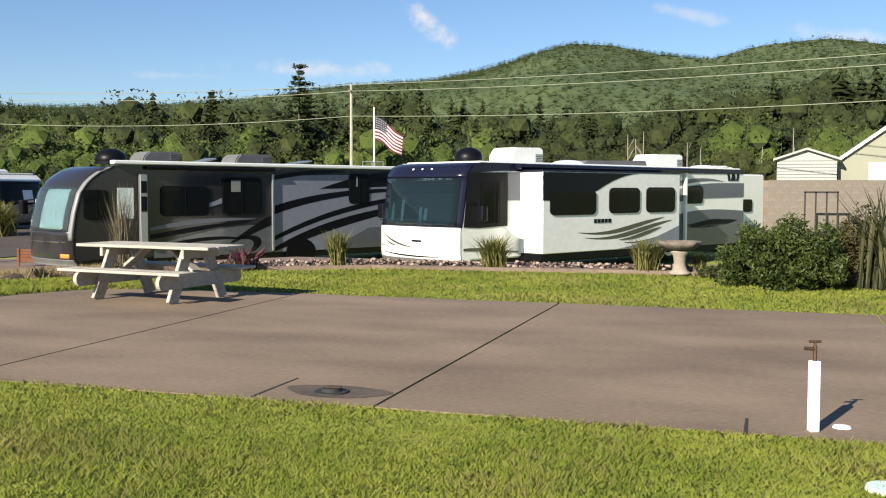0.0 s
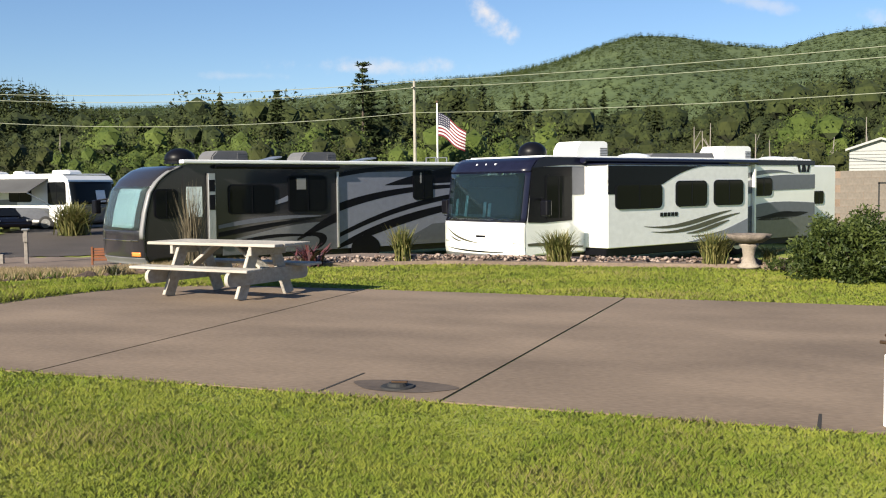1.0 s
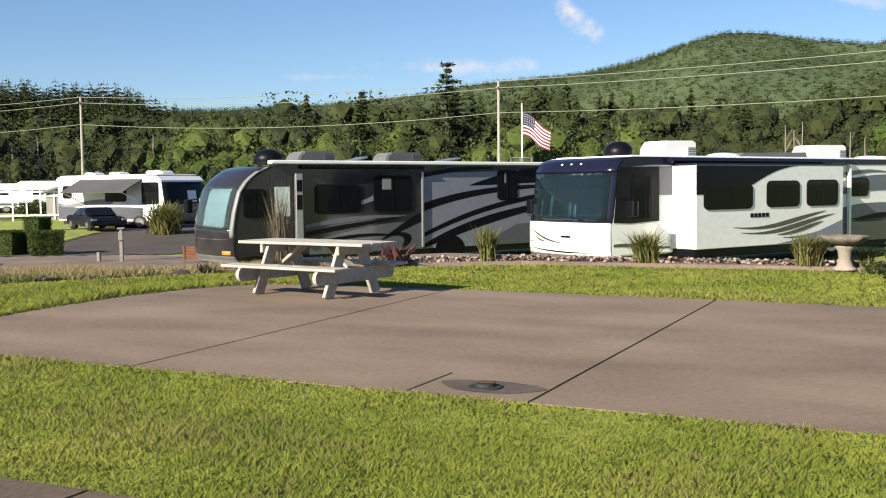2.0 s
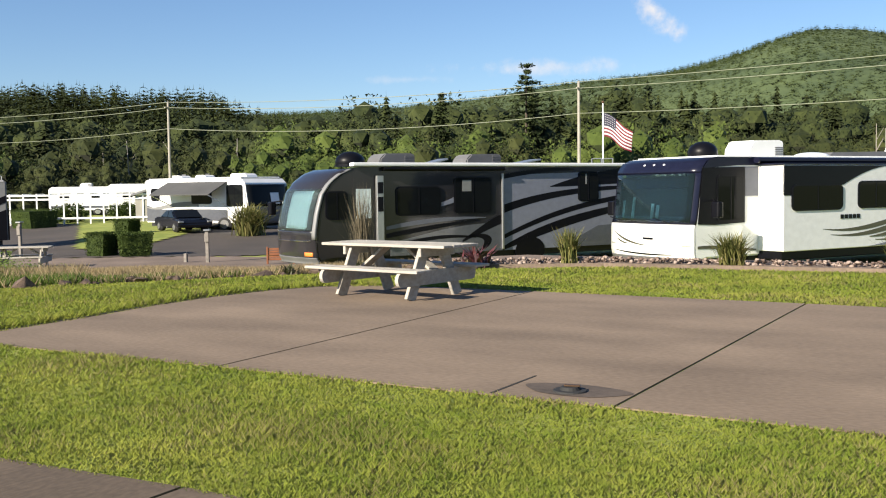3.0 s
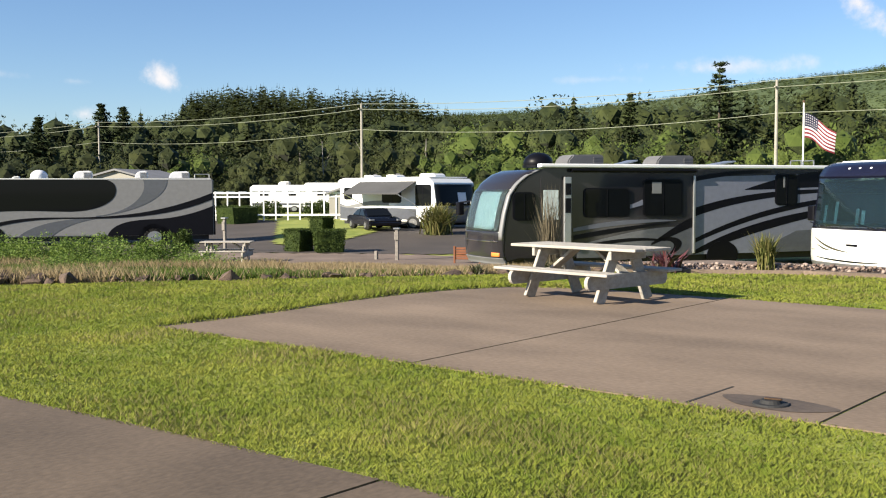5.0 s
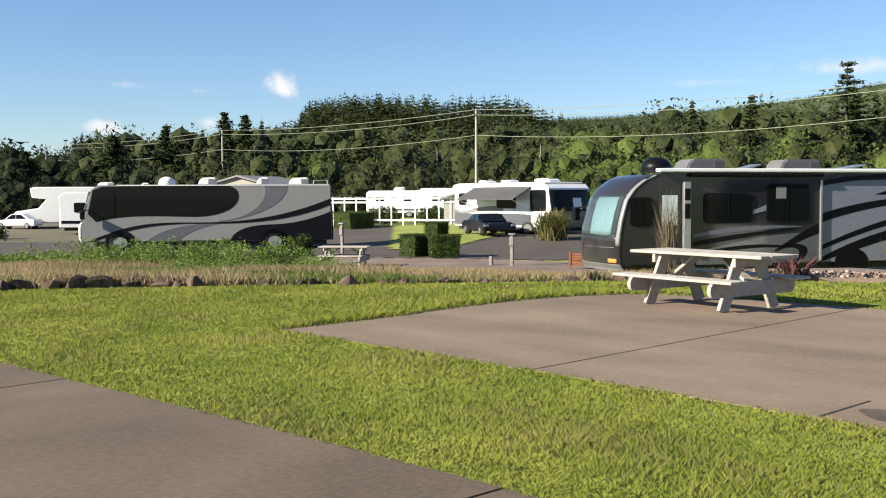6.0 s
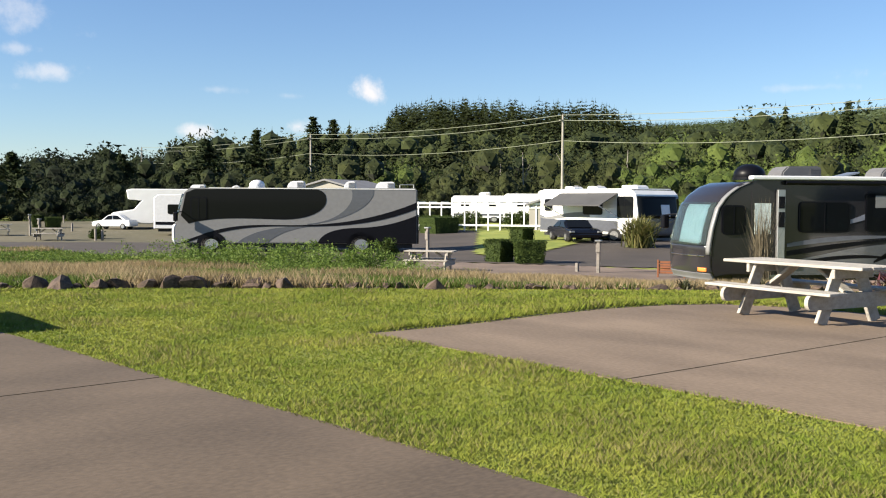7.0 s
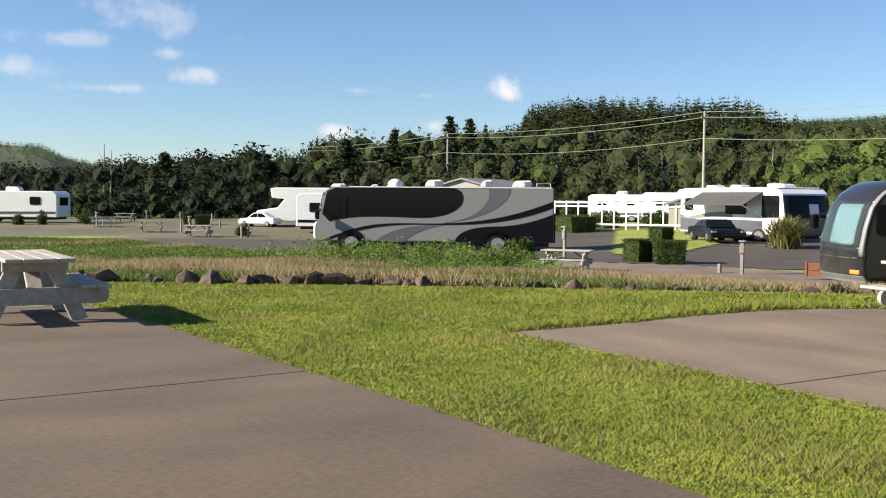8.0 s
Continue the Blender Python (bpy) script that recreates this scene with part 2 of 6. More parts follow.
# dark strip along the left edge: the raised turf's shadow, laid in as colour
slab("turf_shade_strip", PAD1_LEFT + [(x - 0.09, y + 0.02) for x, y in PAD1_LEFT[::-1]], M_JOINT, -0.06, 0.004, "", "", pad_1)
pad_2 = slab("pavement_2", [(-12.75, 2.9), (-9.4, 3.2), (-4.5, 3.65), (9, 3.8), (9, -9), (-17, -9), (-16.2, 2.5)], M_JOINT, -0.2, -0.03, "brown weathered concrete site beside the lawn", "pavement")
slab("panel", PAD2_EDGE[:2] + [(-9.47 - J, 3.31), (-9.36 - J, 2.0), (-9.3 - J, 0.73), (-9.2 - J, -9), (-17, -9), (-16.3, 2.55)], M_CONC2, -0.15, 0.0, "", "", pad_2)
slab("panel", [(-9.47 + J, 3.31)] + PAD2_EDGE[3:6] + [(-4.6 - J, 3.76), (-4.5 - J, -9), (-9.2 + J, -9), (-9.3 + J, 0.73), (-9.36 + J, 2.0)], M_CONC2, -0.15, 0.0, "", "", pad_2)
slab("panel", [(-4.6 + J, 3.76)] + PAD2_EDGE[7:] + [(9, -9), (-4.5 + J, -9)], M_CONC2, -0.15, 0.0, "", "", pad_2)

# lower road and gravel sites, laid on the slope of the land


def inside(px, py, poly):
    r = np.zeros(np.shape(px), bool)
    n = len(poly)
    for k in range(n):
        (x0, y0), (x1, y1) = poly[k], poly[(k + 1) % n]
        r ^= ((y0 > py) != (y1 > py)) & (px < (x1 - x0) * (py - y0) / (y1 - y0 + 1e-12) + x0)
    return r


def drape(name, poly, lift, cell, mt, label, cat):
    """A sheet over the ground within an outline."""
    xs = np.arange(min(p[0] for p in poly), max(p[0] for p in poly) + cell, cell)
    ys = np.arange(min(p[1] for p in poly), max(p[1] for p in poly) + cell, cell)
    A, B = np.meshgrid(xs, ys, indexing="ij")
    n = len(ys)
    i, j = np.meshgrid(np.arange(len(xs) - 1), np.arange(n - 1), indexing="ij")
    ok = inside(A[:-1, :-1] + cell / 2, B[:-1, :-1] + cell / 2, poly)
    q = (i * n + j)[ok]
    ob = mesh_np(name, np.stack([A.ravel(), B.ravel(), (ground_z(A, B) + lift).ravel()], 1), np.stack([q, q + n, q + n + 1, q + 1], 1), mt, True)
    return tagged(ob, label, cat, kind="structure")


M_STRAW = mat("dry_thatch", (0.168, 0.126, 0.07), 0.95, col2=(0.252, 0.196, 0.119), scale=0.3, fine=5, bump=0.4)
drape("road", [(-14, 40), (-29.5, 29.6), (-38, 24.6), (-46, 17), (-56, 12), (-66, 15), (-58, 28), (-66, 37), (-90, 44), (-90, 56), (-62, 50), (-44, 47), (-34, 56), (-20, 60)], 0.02, 0.5, M_ASPH, "dark asphalt road between the lower sites", "road")
drape("gravel_site", [(-20, 31.5), (-29.6, 29.3), (-37.9, 24.2), (-41, 21), (-39, 18.5), (-31, 21.6), (-24.5, 24.8), (-17.5, 28)], 0.03, 0.4, M_GRAVEL, "pale gravel strip beside the lower road", "pavement")
M_SITE = mat("far_gravel_and_grass", (0.07, 0.0665, 0.0315), 0.95, col2=(0.14, 0.119, 0.07), scale=0.12, fine=2, bump=0.3)
drape("far_site", [(-58, 10), (-100, -4), (-112, 20), (-104, 40), (-78, 36), (-62, 27)], 0.01, 1.0, M_SITE, "olive gravel and grass of the far sites", "ground")
drape("grass_island", [(-35.8, 31.0), (-38.6, 30.4), (-60, 48), (-80, 62), (-70, 72), (-44.5, 47.6), (-39.5, 38)], 0.06, 0.4, M_LAWN, "mown grass island beside the road", "grass")

drape("dry_slope", [(-20.5, 4.2), (-18.0, 7.9), (-15.9, 10.9), (-13.6, 14), (-11.5, 16.6), (-13.5, 20), (-20, 23), (-28, 22), (-34, 19), (-40, 14), (-50, 8), (-60, 0), (-30, -4), (-24, -2)], 0.0, 0.4, M_STRAW, "dry grassy slope below the rock edge", "slope")

# ---- grass ----
rng = np.random.default_rng(5)


def blades(name, px, py, pz, hgt, wid, lean, mt, label):
    """One triangle a blade, standing at px, py."""
    n = len(px)
    a = rng.uniform(0, 2 * np.pi, n)
    b = rng.uniform(0, 2 * np.pi, n)
    base = np.stack([px, py, pz], 1)
    side = np.stack([np.cos(a), np.sin(a), np.zeros(n)], 1) * wid[:, None]
    tip = base + np.stack([np.cos(b) * lean * hgt, np.sin(b) * lean * hgt, hgt], 1)
    V = np.stack([base - side, base + side, tip], 1).reshape(-1, 3)
    F = np.arange(3 * n).reshape(-1, 3)
    ob = mesh_np(name, V, F, mt)
    return tagged(ob, label, "grass", kind="stuff")


PAD1 = [(x + 0.05, y + 0.04) for x, y in PAD1_LEFT[:7]] + [(-9.3, 13.36), (18, 13.36), (18, 6.72), (-3.3, 6.61), (-7.0, 6.57)]
PAD2 = [(x, y - 0.04) for x, y in PAD2_EDGE] + [(9, -9), (-17, -9), (-16.2, 2.5)]
N = 4200000
px, py = rng.uniform(-30, 4, N), rng.uniform(2.0, 19.0, N)
d = np.hypot(px + 0.8, py)
az = np.degrees(np.arctan2(-(px + 0.8), py))
keep = (rng.random(N) < np.minimum(1, (5.0 / d) ** 1.4)) & (py < edge_y(px) - 0.1) & (az > -9) & (az < 88)
keep &= ~inside(px, py, PAD1) & ~inside(px, py, PAD2)
px, py, d = px[keep], py[keep], d[keep]
patch = np.array([noise.noise((x * 0.9, y * 0.9, 0)) + 0.5 * noise.noise((x * 3.1, y * 3.1, 5)) for x, y in zip(px, py)])
hg = rng.uniform(0.01, 0.032, len(px)) * (1 + 0.6 * patch) * (1 + 0.015 * d)
turf = [(x - 0.07, y + 0.02) for x, y in PAD1_LEFT] + [(x - 0.34, y + 0.1) for x, y in PAD1_LEFT[::-1]]
hg = np.where(inside(px, py, turf), hg * 2.6 + 0.02, hg)
wd = 0.0022 + 0.00055 * d
straw = rng.random(len(px)) < np.clip(0.1 + 0.55 * (patch - 0.12), 0.03, 0.4)
blades("lawn_grass", px[~straw], py[~straw], np.full((~straw).sum(), -0.012), hg[~straw], wd[~straw], 0.95, M_BLADE, "short mown bright green lawn grass")
blades("dry_lawn_grass", px[straw], py[straw], np.full(straw.sum(), -0.012), hg[straw] * 1.15, wd[straw] * 0.8, 0.8, M_TIP, "dry straw-tipped blades among the lawn grass")

# tall dry grass on the slope past the rocks
N = 1500000
px, py = rng.uniform(-74, -10.5, N), rng.uniform(-2, 27, N)
s = edge_dist(px, py)
d = np.hypot(px, py)
nz = np.array([noise.noise((x * 0.22, y * 0.22, 3)) for x, y in zip(px, py)])
keep = (rng.random(N) < np.minimum(1, (17 / d) ** 1.0)) & (s > 0.25) & (s < np.interp(np.degrees(np.arctan2(-px, py)), [36, 44, 58, 70, 80], [9, 11.5, 16, 26, 42])) & (np.degrees(np.arctan2(-px, py)) < 88)
px, py, nz, d = px[keep], py[keep], nz[keep], d[keep]
hg = rng.uniform(0.1, 0.34, len(px)) * (1 + 0.6 * nz) * np.where(np.degrees(np.arctan2(-px, py)) < 52, 0.7, 1.0)
dry = nz + rng.uniform(-0.25, 0.25, len(px)) > -0.1 + 0.2 * (px < -19) + 0.35 * (px < -34)
blades("tall_dry_grass", px[dry], py[dry], ground_z(px[dry], py[dry]) - 0.03, hg[dry], 0.004 + 0.0006 * d[dry], 0.6, M_DRY, "tall dry straw-coloured grass on the slope")
M_WEED = mat("green_weed", (0.056, 0.098, 0.014), 0.7, col2=(0.126, 0.168, 0.0315), scale=0.6, fine=10, island=0.5, spec=0.3)
blades("green_weeds", px[~dry], py[~dry], ground_z(px[~dry], py[~dry]) - 0.03, hg[~dry] * 0.8, 0.006 + 0.0007 * d[~dry], 0.7, M_WEED, "rough green weeds among the dry grass")

leafy(M_WEED)

# ---- rocks ----
M_ROCK = mat("basalt", (0.028, 0.0182, 0.014), 0.9, col2=(0.119, 0.0805, 0.0595), scale=3, fine=18, bump=0.6)
M_STONE = mat("pink_rockery_stone", (0.12, 0.082, 0.066), 0.9, col2=(0.3, 0.235, 0.2), scale=4, fine=30, bump=0.5, island=0.6)


def rock_bm(seed, n=16):
    """An angular stone: the hull of a few points in a flattened ball."""
    q = random.Random(seed * 17 + 5)
    bm = bmesh.new()
    for _ in range(n):
        w = Vector((q.gauss(0, 1), q.gauss(0, 1), q.gauss(0, 1))).normalized() * q.uniform(0.4, 0.55)
        bm.verts.new((w.x, w.y * 0.8, max(-0.2, w.z * 0.85)))
    r = bmesh.ops.convex_hull(bm, input=bm.verts[:])
    bmesh.ops.delete(bm, geom=[e for e in r["geom_interior"] if isinstance(e, bmesh.types.BMVert)], context="VERTS")
    bm.verts.index_update()
    return bm


rock_meshes = []
for k in range(9):
    me = bpy.data.meshes.new("rock")
    bm = rock_bm(k)
    bm.to_mesh(me)
    bm.free()
    me.materials.append(M_ROCK)
    rock_meshes.append(me)
rr = random.Random(3)


def put_rock(x, y, s, label="dark brown basalt boulder at the lawn's edge"):
    ob = new("rock", rr.choice(rock_meshes))
    ob.location = (x, y, float(ground_z(x, y)) - 0.03 + 0.1 * s)
    ob.rotation_euler, ob.scale = (rr.uniform(-0.3, 0.3), rr.uniform(-0.3, 0.3), rr.uniform(0, 6.3)), (s * rr.uniform(0.9, 1.5), s * rr.uniform(0.9, 1.3), s * rr.uniform(0.7, 1.1))
    tagged(ob, label, "rock", "boulders along the lawn's edge")


def on_edge(t):
    """A place along the rock edge; t 0 to 1."""
    pts = [Vector(p) for p in EDGE[1:8]]
    seg = [(pts[k + 1] - pts[k]).length for k in range(len(pts) - 1)]
    w = t * sum(seg)
    for k, l in enumerate(seg):
        if w <= l:
            return pts[k].lerp(pts[k + 1], w / l)
        w -= l
    return pts[-1]


ROCKS = [(-20.8, 3.2, 0.45), (-20.4, 3.5, 0.5), (-20.4, 4.4, 0.36), (-20.9, 4.9, 0.22), (-19.7, 4.4, 0.28), (-19.5, 4.9, 0.5), (-19.1, 5.2, 0.46), (-18.8, 5.8, 0.36), (-18.9, 6.2, 0.4), (-19.6, 6.7, 0.3), (-18.5, 6.6, 0.42), (-19.4, 7.2, 0.34),
         (-18.2, 6.95, 0.44), (-18.1, 7.3, 0.52), (-18.6, 7.9, 0.3), (-18.1, 7.85, 0.56), (-17.6, 8.2, 0.42), (-18.1, 8.6, 0.28), (-17.3, 8.35, 0.22), (-17.0, 8.55, 0.4), (-16.8, 9.3, 0.24), (-16.5, 9.7, 0.26), (-15.35, 10.7, 0.36)]
for x, y, s_ in ROCKS:
    put_rock(x, y, s_ * 1.15)
    put_rock(x - 0.35 + rr.uniform(-0.2, 0.2), y + 0.4 + rr.uniform(-0.3, 0.3), s_ * rr.uniform(0.5, 0.8))
for k in range(26):
    p = on_edge(0.57 + 0.3 * (k + rr.random()) / 26)
    put_rock(p.x + rr.uniform(-0.2, 0.3), p.y + 0.3 + rr.uniform(-0.1, 0.4), rr.choice([0.14, 0.2, 0.26, 0.32]))

# rockery bed of small pinkish stones behind the lawn
bm = rock_bm(1, 12)
base_v = np.array([q.co[:] for q in bm.verts]) * 1.25
base_f = np.array([[q.index for q in f.verts] for f in bm.faces])
bm.free()
n_st = 5200
sx_ = rng.uniform(-11.3, 12, n_st)
sy_ = edge_y(sx_) + 0.25 + rng.random(n_st) * 1.5
sz_ = ground_z(sx_, sy_) + 0.08 + rng.random(n_st) * 0.12
SV, SF = [], []
for k in range(n_st):
    s_, w = rng.uniform(0.025, 0.085), rng.uniform(0, 6.283)
    R = np.array([[np.cos(w), -np.sin(w), 0], [np.sin(w), np.cos(w), 0], [0, 0, 1]])
    q = (base_v + rng.normal(0, 0.06, base_v.shape)) * (1.7 * s_, 1.45 * s_, 1.1 * s_)
    SV.append(q @ R.T + (sx_[k], sy_[k], sz_[k]))
    SF.append(base_f + k * len(base_v))
tagged(mesh_np("rockery_stones", np.concatenate(SV), np.concatenate(SF), M_STONE), "bed of small pinkish-grey rockery stones", "stones", kind="stuff")
rockery = slab("rockery_bed", [(-11.6, 16.3), (-8.1, 18.3), (-3, 18.72), (3, 18.35), (14, 18.1), (14, 20), (-10.6, 20), (-12.6, 17.4)], M_GRAVEL, -0.6, 0.05, "low bank of pinkish gravel behind the lawn", "bed")

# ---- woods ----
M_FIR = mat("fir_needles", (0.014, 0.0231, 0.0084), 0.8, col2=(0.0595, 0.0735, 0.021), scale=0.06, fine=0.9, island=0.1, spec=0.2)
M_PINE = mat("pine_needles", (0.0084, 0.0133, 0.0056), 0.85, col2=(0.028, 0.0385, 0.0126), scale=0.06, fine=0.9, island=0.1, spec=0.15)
# far hill needles: paler than the near firs, distance haze mixed into the colour
M_FIRHILL = mat("hazed_hill_needles", (0.042, 0.0644, 0.0238), 0.85, col2=(0.0875, 0.115, 0.035), scale=0.012, fine=0.2, island=0.15, spec=0.1)
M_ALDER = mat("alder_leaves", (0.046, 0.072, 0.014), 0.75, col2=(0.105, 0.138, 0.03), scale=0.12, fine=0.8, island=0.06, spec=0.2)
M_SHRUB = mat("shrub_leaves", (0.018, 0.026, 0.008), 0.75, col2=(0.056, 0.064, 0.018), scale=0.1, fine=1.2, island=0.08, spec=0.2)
M_BARK = mat("bark", (0.084, 0.063, 0.049), 0.9, var=0.25, scale=1.0, fine=9, bump=0.5)
M_BARE = mat("bare_wood", (0.21, 0.189, 0.168), 0.9, var=0.2, scale=1, fine=9)

for m_ in (M_FIR, M_FIRHILL, M_ALDER, M_SHRUB, M_PINE):
    leafy(m_, 0.15)
    lift_normals(m_, 0.6)


def conifer_np(h, r, whorls, per, gen):
    """Triangles of a conifer: whorls of drooping boughs about a trunk."""
    out = []
    for k in range(whorls):
        f = k / whorls
        z = h * (0.12 + 0.88 * f ** 0.9)
        rad = r * (1 - f) ** 0.62 * gen.uniform(0.45, 1.2) + 0.03 * h * (1 - f)
        for b in range(per):
            a = gen.uniform(0, 2 * np.pi)
            rr_ = rad * gen.uniform(0.55, 1.15)
            wv = rr_ * gen.uniform(0.16, 0.34) + 0.008 * h
            c, s = np.cos(a), np.sin(a)
            up = gen.uniform(0.02, 0.07) * h * (1 - 0.4 * f)
            dr = gen.uniform(-0.25, 0.12) * rr_
            out.append([(0, 0, z + up), (c * rr_ - s * wv, s * rr_ + c * wv, z + dr), (c * rr_ * 1.05 + s * wv, s * rr_ * 1.05 - c * wv, z + dr)])
    out.append([(-0.03 * r, 0, h * 0.9), (0.03 * r, 0, h * 0.9), (0, 0, h * 1.06)])
    return np.array(out)


_bm = bmesh.new()
bmesh.ops.create_icosphere(_bm, subdivisions=1, radius=1)
BALL = np.array([[q.co[:] for q in f.verts] for f in _bm.faces])
_bm.free()


def bushy_np(h, r, n, gen, low=0.0, leaf=0.16, core=0.0):
    """Triangles of leafy clumps in an uneven crown."""
    k = gen.integers(7, 12)
    cs = np.stack([gen.normal(0, 0.42 * r, k), gen.normal(0, 0.42 * r, k), h * gen.uniform(low + 0.15, 0.82, k)], 1)
    cr = gen.uniform(0.28, 0.5, k) * min(r, h * 0.5) * 1.3
    w = gen.integers(0, k, n)
    v = gen.normal(0, 1, (n, 3))
    v /= np.linalg.norm(v, axis=1)[:, None]
    c = cs[w] + v * (cr[w] * gen.uniform(0.65, 1.05, n))[:, None]
    c[:, 2] = np.maximum(c[:, 2], 0.03 * h)
    t = gen.normal(0, 1, (n, 3, 3)) * (leaf * r)
    inner = [np.maximum(q + BALL * core * s, (-9, -9, 0)) for q, s in zip(cs, cr)] if core else []
    return np.concatenate([c[:, None, :] + t * 0.6] + inner)


def scatter(name, kinds, places, mt, label, cat="trees", kind="stuff"):
    """Many far plants joined into one mesh."""
    V = []
    gen = np.random.default_rng(11)
    for x, y, z, s in places:
        k = kinds[gen.integers(0, len(kinds))]
        a = gen.uniform(0, 6.283)
        R = np.array([[np.cos(a), -np.sin(a), 0], [np.sin(a), np.cos(a), 0], [0, 0, 1]])
        V.append(((k.reshape(-1, 3) * (s * gen.uniform(0.85, 1.2), s * gen.uniform(0.85, 1.2), s)) @ R.T + (x, y, z)))
    V = np.concatenate(V)
    ob = mesh_np(name, V, np.arange(len(V)).reshape(-1, 3), mt)
    return tagged(ob, label, cat, kind=kind)


def polar(az, r):
    a = np.radians(az)
    return -0.8 - r * np.sin(a), r * np.cos(a)


g = np.random.default_rng(21)
firs = [conifer_np(1, q, 22, 16, g) for q in (0.14, 0.19, 0.23, 0.16)]
rounds = [bushy_np(1, q, 800, g, 0.2, 0.055, 0.58) for q in (0.3, 0.36, 0.42, 0.34)]
pines = [bushy_np(1, q, 1300, g, 0.05, 0.055, 0.58) for q in (0.5, 0.6, 0.7)]
firs_far = [conifer_np(1, q, 8, 6, g) for q in (0.24, 0.3, 0.36)]
firs_distant = [conifer_np(1, q, 4, 5, g) for q in (0.34, 0.42, 0.5)]
thickets = [bushy_np(1, q, 1900, g, 0.0, 0.042, 0.58) for q in (0.45, 0.55, 0.65)]
TOP_AZ = [-20, -5, -2, 2, 6, 12, 18, 22, 24, 27, 30, 33, 35, 38, 40, 43, 52, 56, 60, 63, 66, 68, 70, 71, 73, 75, 76, 78, 80, 95]
TOP_EL = [6.2, 6.3, 6.0, 5.2, 4.7, 4.7, 5.2, 5.5, 5.6, 5.3, 4.9, 4.9, 4.7, 4.2, 4.3, 4.1, 4.1, 4.4, 4.2, 3.8, 3.6, 2.8, 2.4, 2.7, 2.1, 2.6, 2.7, 2.0, 1.8, 1.8]
pl = []
for row, (r0, f0) in enumerate(((150, 0.8), (165, 0.9), (182, 1.0), (200, 1.05))):
    for az_ in np.arange(-12, 90, 0.52):
        a_ = az_ + g.uniform(-0.3, 0.3)
        r = r0 + g.uniform(-8, 8)
        x, y = polar(a_, r)
        top = 2.6 + r * np.tan(np.radians(np.interp(a_, TOP_AZ, TOP_EL) * 1.05))
        pl.append((x, y, -1.1, top * f0 * g.choice([0.55, 0.7, 0.78, 0.86, 0.93, 1.0])))
west = [p for p in pl if math.atan2(-p[0], p[1]) > radians(67)]
pl = [p for p in pl if math.atan2(-p[0], p[1]) <= radians(67)]
scatter("conifer_woods", firs, pl[::2], M_FIR, "dark conifer woods behind the sites", "woods")
scatter("mixed_woods", rounds, [(x, y, z, h * 1.02) for x, y, z, h in pl[1::2]], M_FIR, "mixed dark green woods behind the sites", "woods")
scatter("pine_woods", pines, [(x, y, z, h * 1.05) for x, y, z, h in west], M_PINE, "very dark shore pines along the far sites", "woods")
pl, pd, pw = [], [], []
for r0, f0 in ((112, 0.62), (122, 0.85), (134, 1.0)):
    for az_ in np.arange(-16, 92, 1.5):
        a_ = az_ + g.uniform(-0.7, 0.7)
        r = r0 + g.uniform(-5, 5)
        x, y = polar(a_, r)
        el = np.interp(a_, [-16, 10, 18, 30, 40, 60, 64, 80, 92], [3.4, 3.3, 3.3, 3.4, 3.2, 2.5, 2.0, 1.7, 1.6])
        h = (2.6 + r * np.tan(np.radians(el))) * f0 * g.uniform(0.6, 1.3)
        # noise, bearing and row choose the paler or the darker leaf colour
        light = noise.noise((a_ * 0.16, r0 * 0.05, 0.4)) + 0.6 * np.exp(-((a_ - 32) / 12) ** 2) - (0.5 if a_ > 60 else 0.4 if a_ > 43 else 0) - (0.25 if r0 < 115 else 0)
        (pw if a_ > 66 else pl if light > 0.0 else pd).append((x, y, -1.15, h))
scatter("alder_thicket", thickets, pl, M_ALDER, "light green alder thicket before the conifers", "thicket")
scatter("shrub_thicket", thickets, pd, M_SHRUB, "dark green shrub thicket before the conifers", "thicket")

scatter("pine_scrub", thickets, pw, M_PINE, "very dark pine scrub at the far sites", "thicket")

# hills
RIDGES = (
    ("hill_far", 900, 1700, [-30, -6, -3.1, 0.9, 3.2, 5, 8.4, 11.2, 13.4, 14.4, 15.7, 17.6, 19, 21, 24, 28, 34, 41, 55, 70, 79, 81.3, 82.4, 84.5, 89, 100], [7.1, 7.15, 7.5, 7.4, 7.05, 7.25, 7.7, 7.85, 7.4, 7.1, 6.75, 6.35, 6.1, 5.9, 5.6, 5.1, 4.5, 4.3, 3.4, 1.6, 1.6, 2.1, 2.7, 2.8, 2.7, 2.0]),
    ("hill_near", 430, 640, [30, 38, 40.5, 42, 43.2, 44.5, 47, 50.3, 53.8, 55.6, 56.3, 58, 62, 70], [1.8, 3.1, 3.4, 3.7, 4.2, 4.6, 4.6, 4.75, 4.75, 4.35, 3.3, 2.9, 2.1, 1.3]),
)
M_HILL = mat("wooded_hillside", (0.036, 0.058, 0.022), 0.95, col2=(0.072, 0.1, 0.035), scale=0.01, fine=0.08)
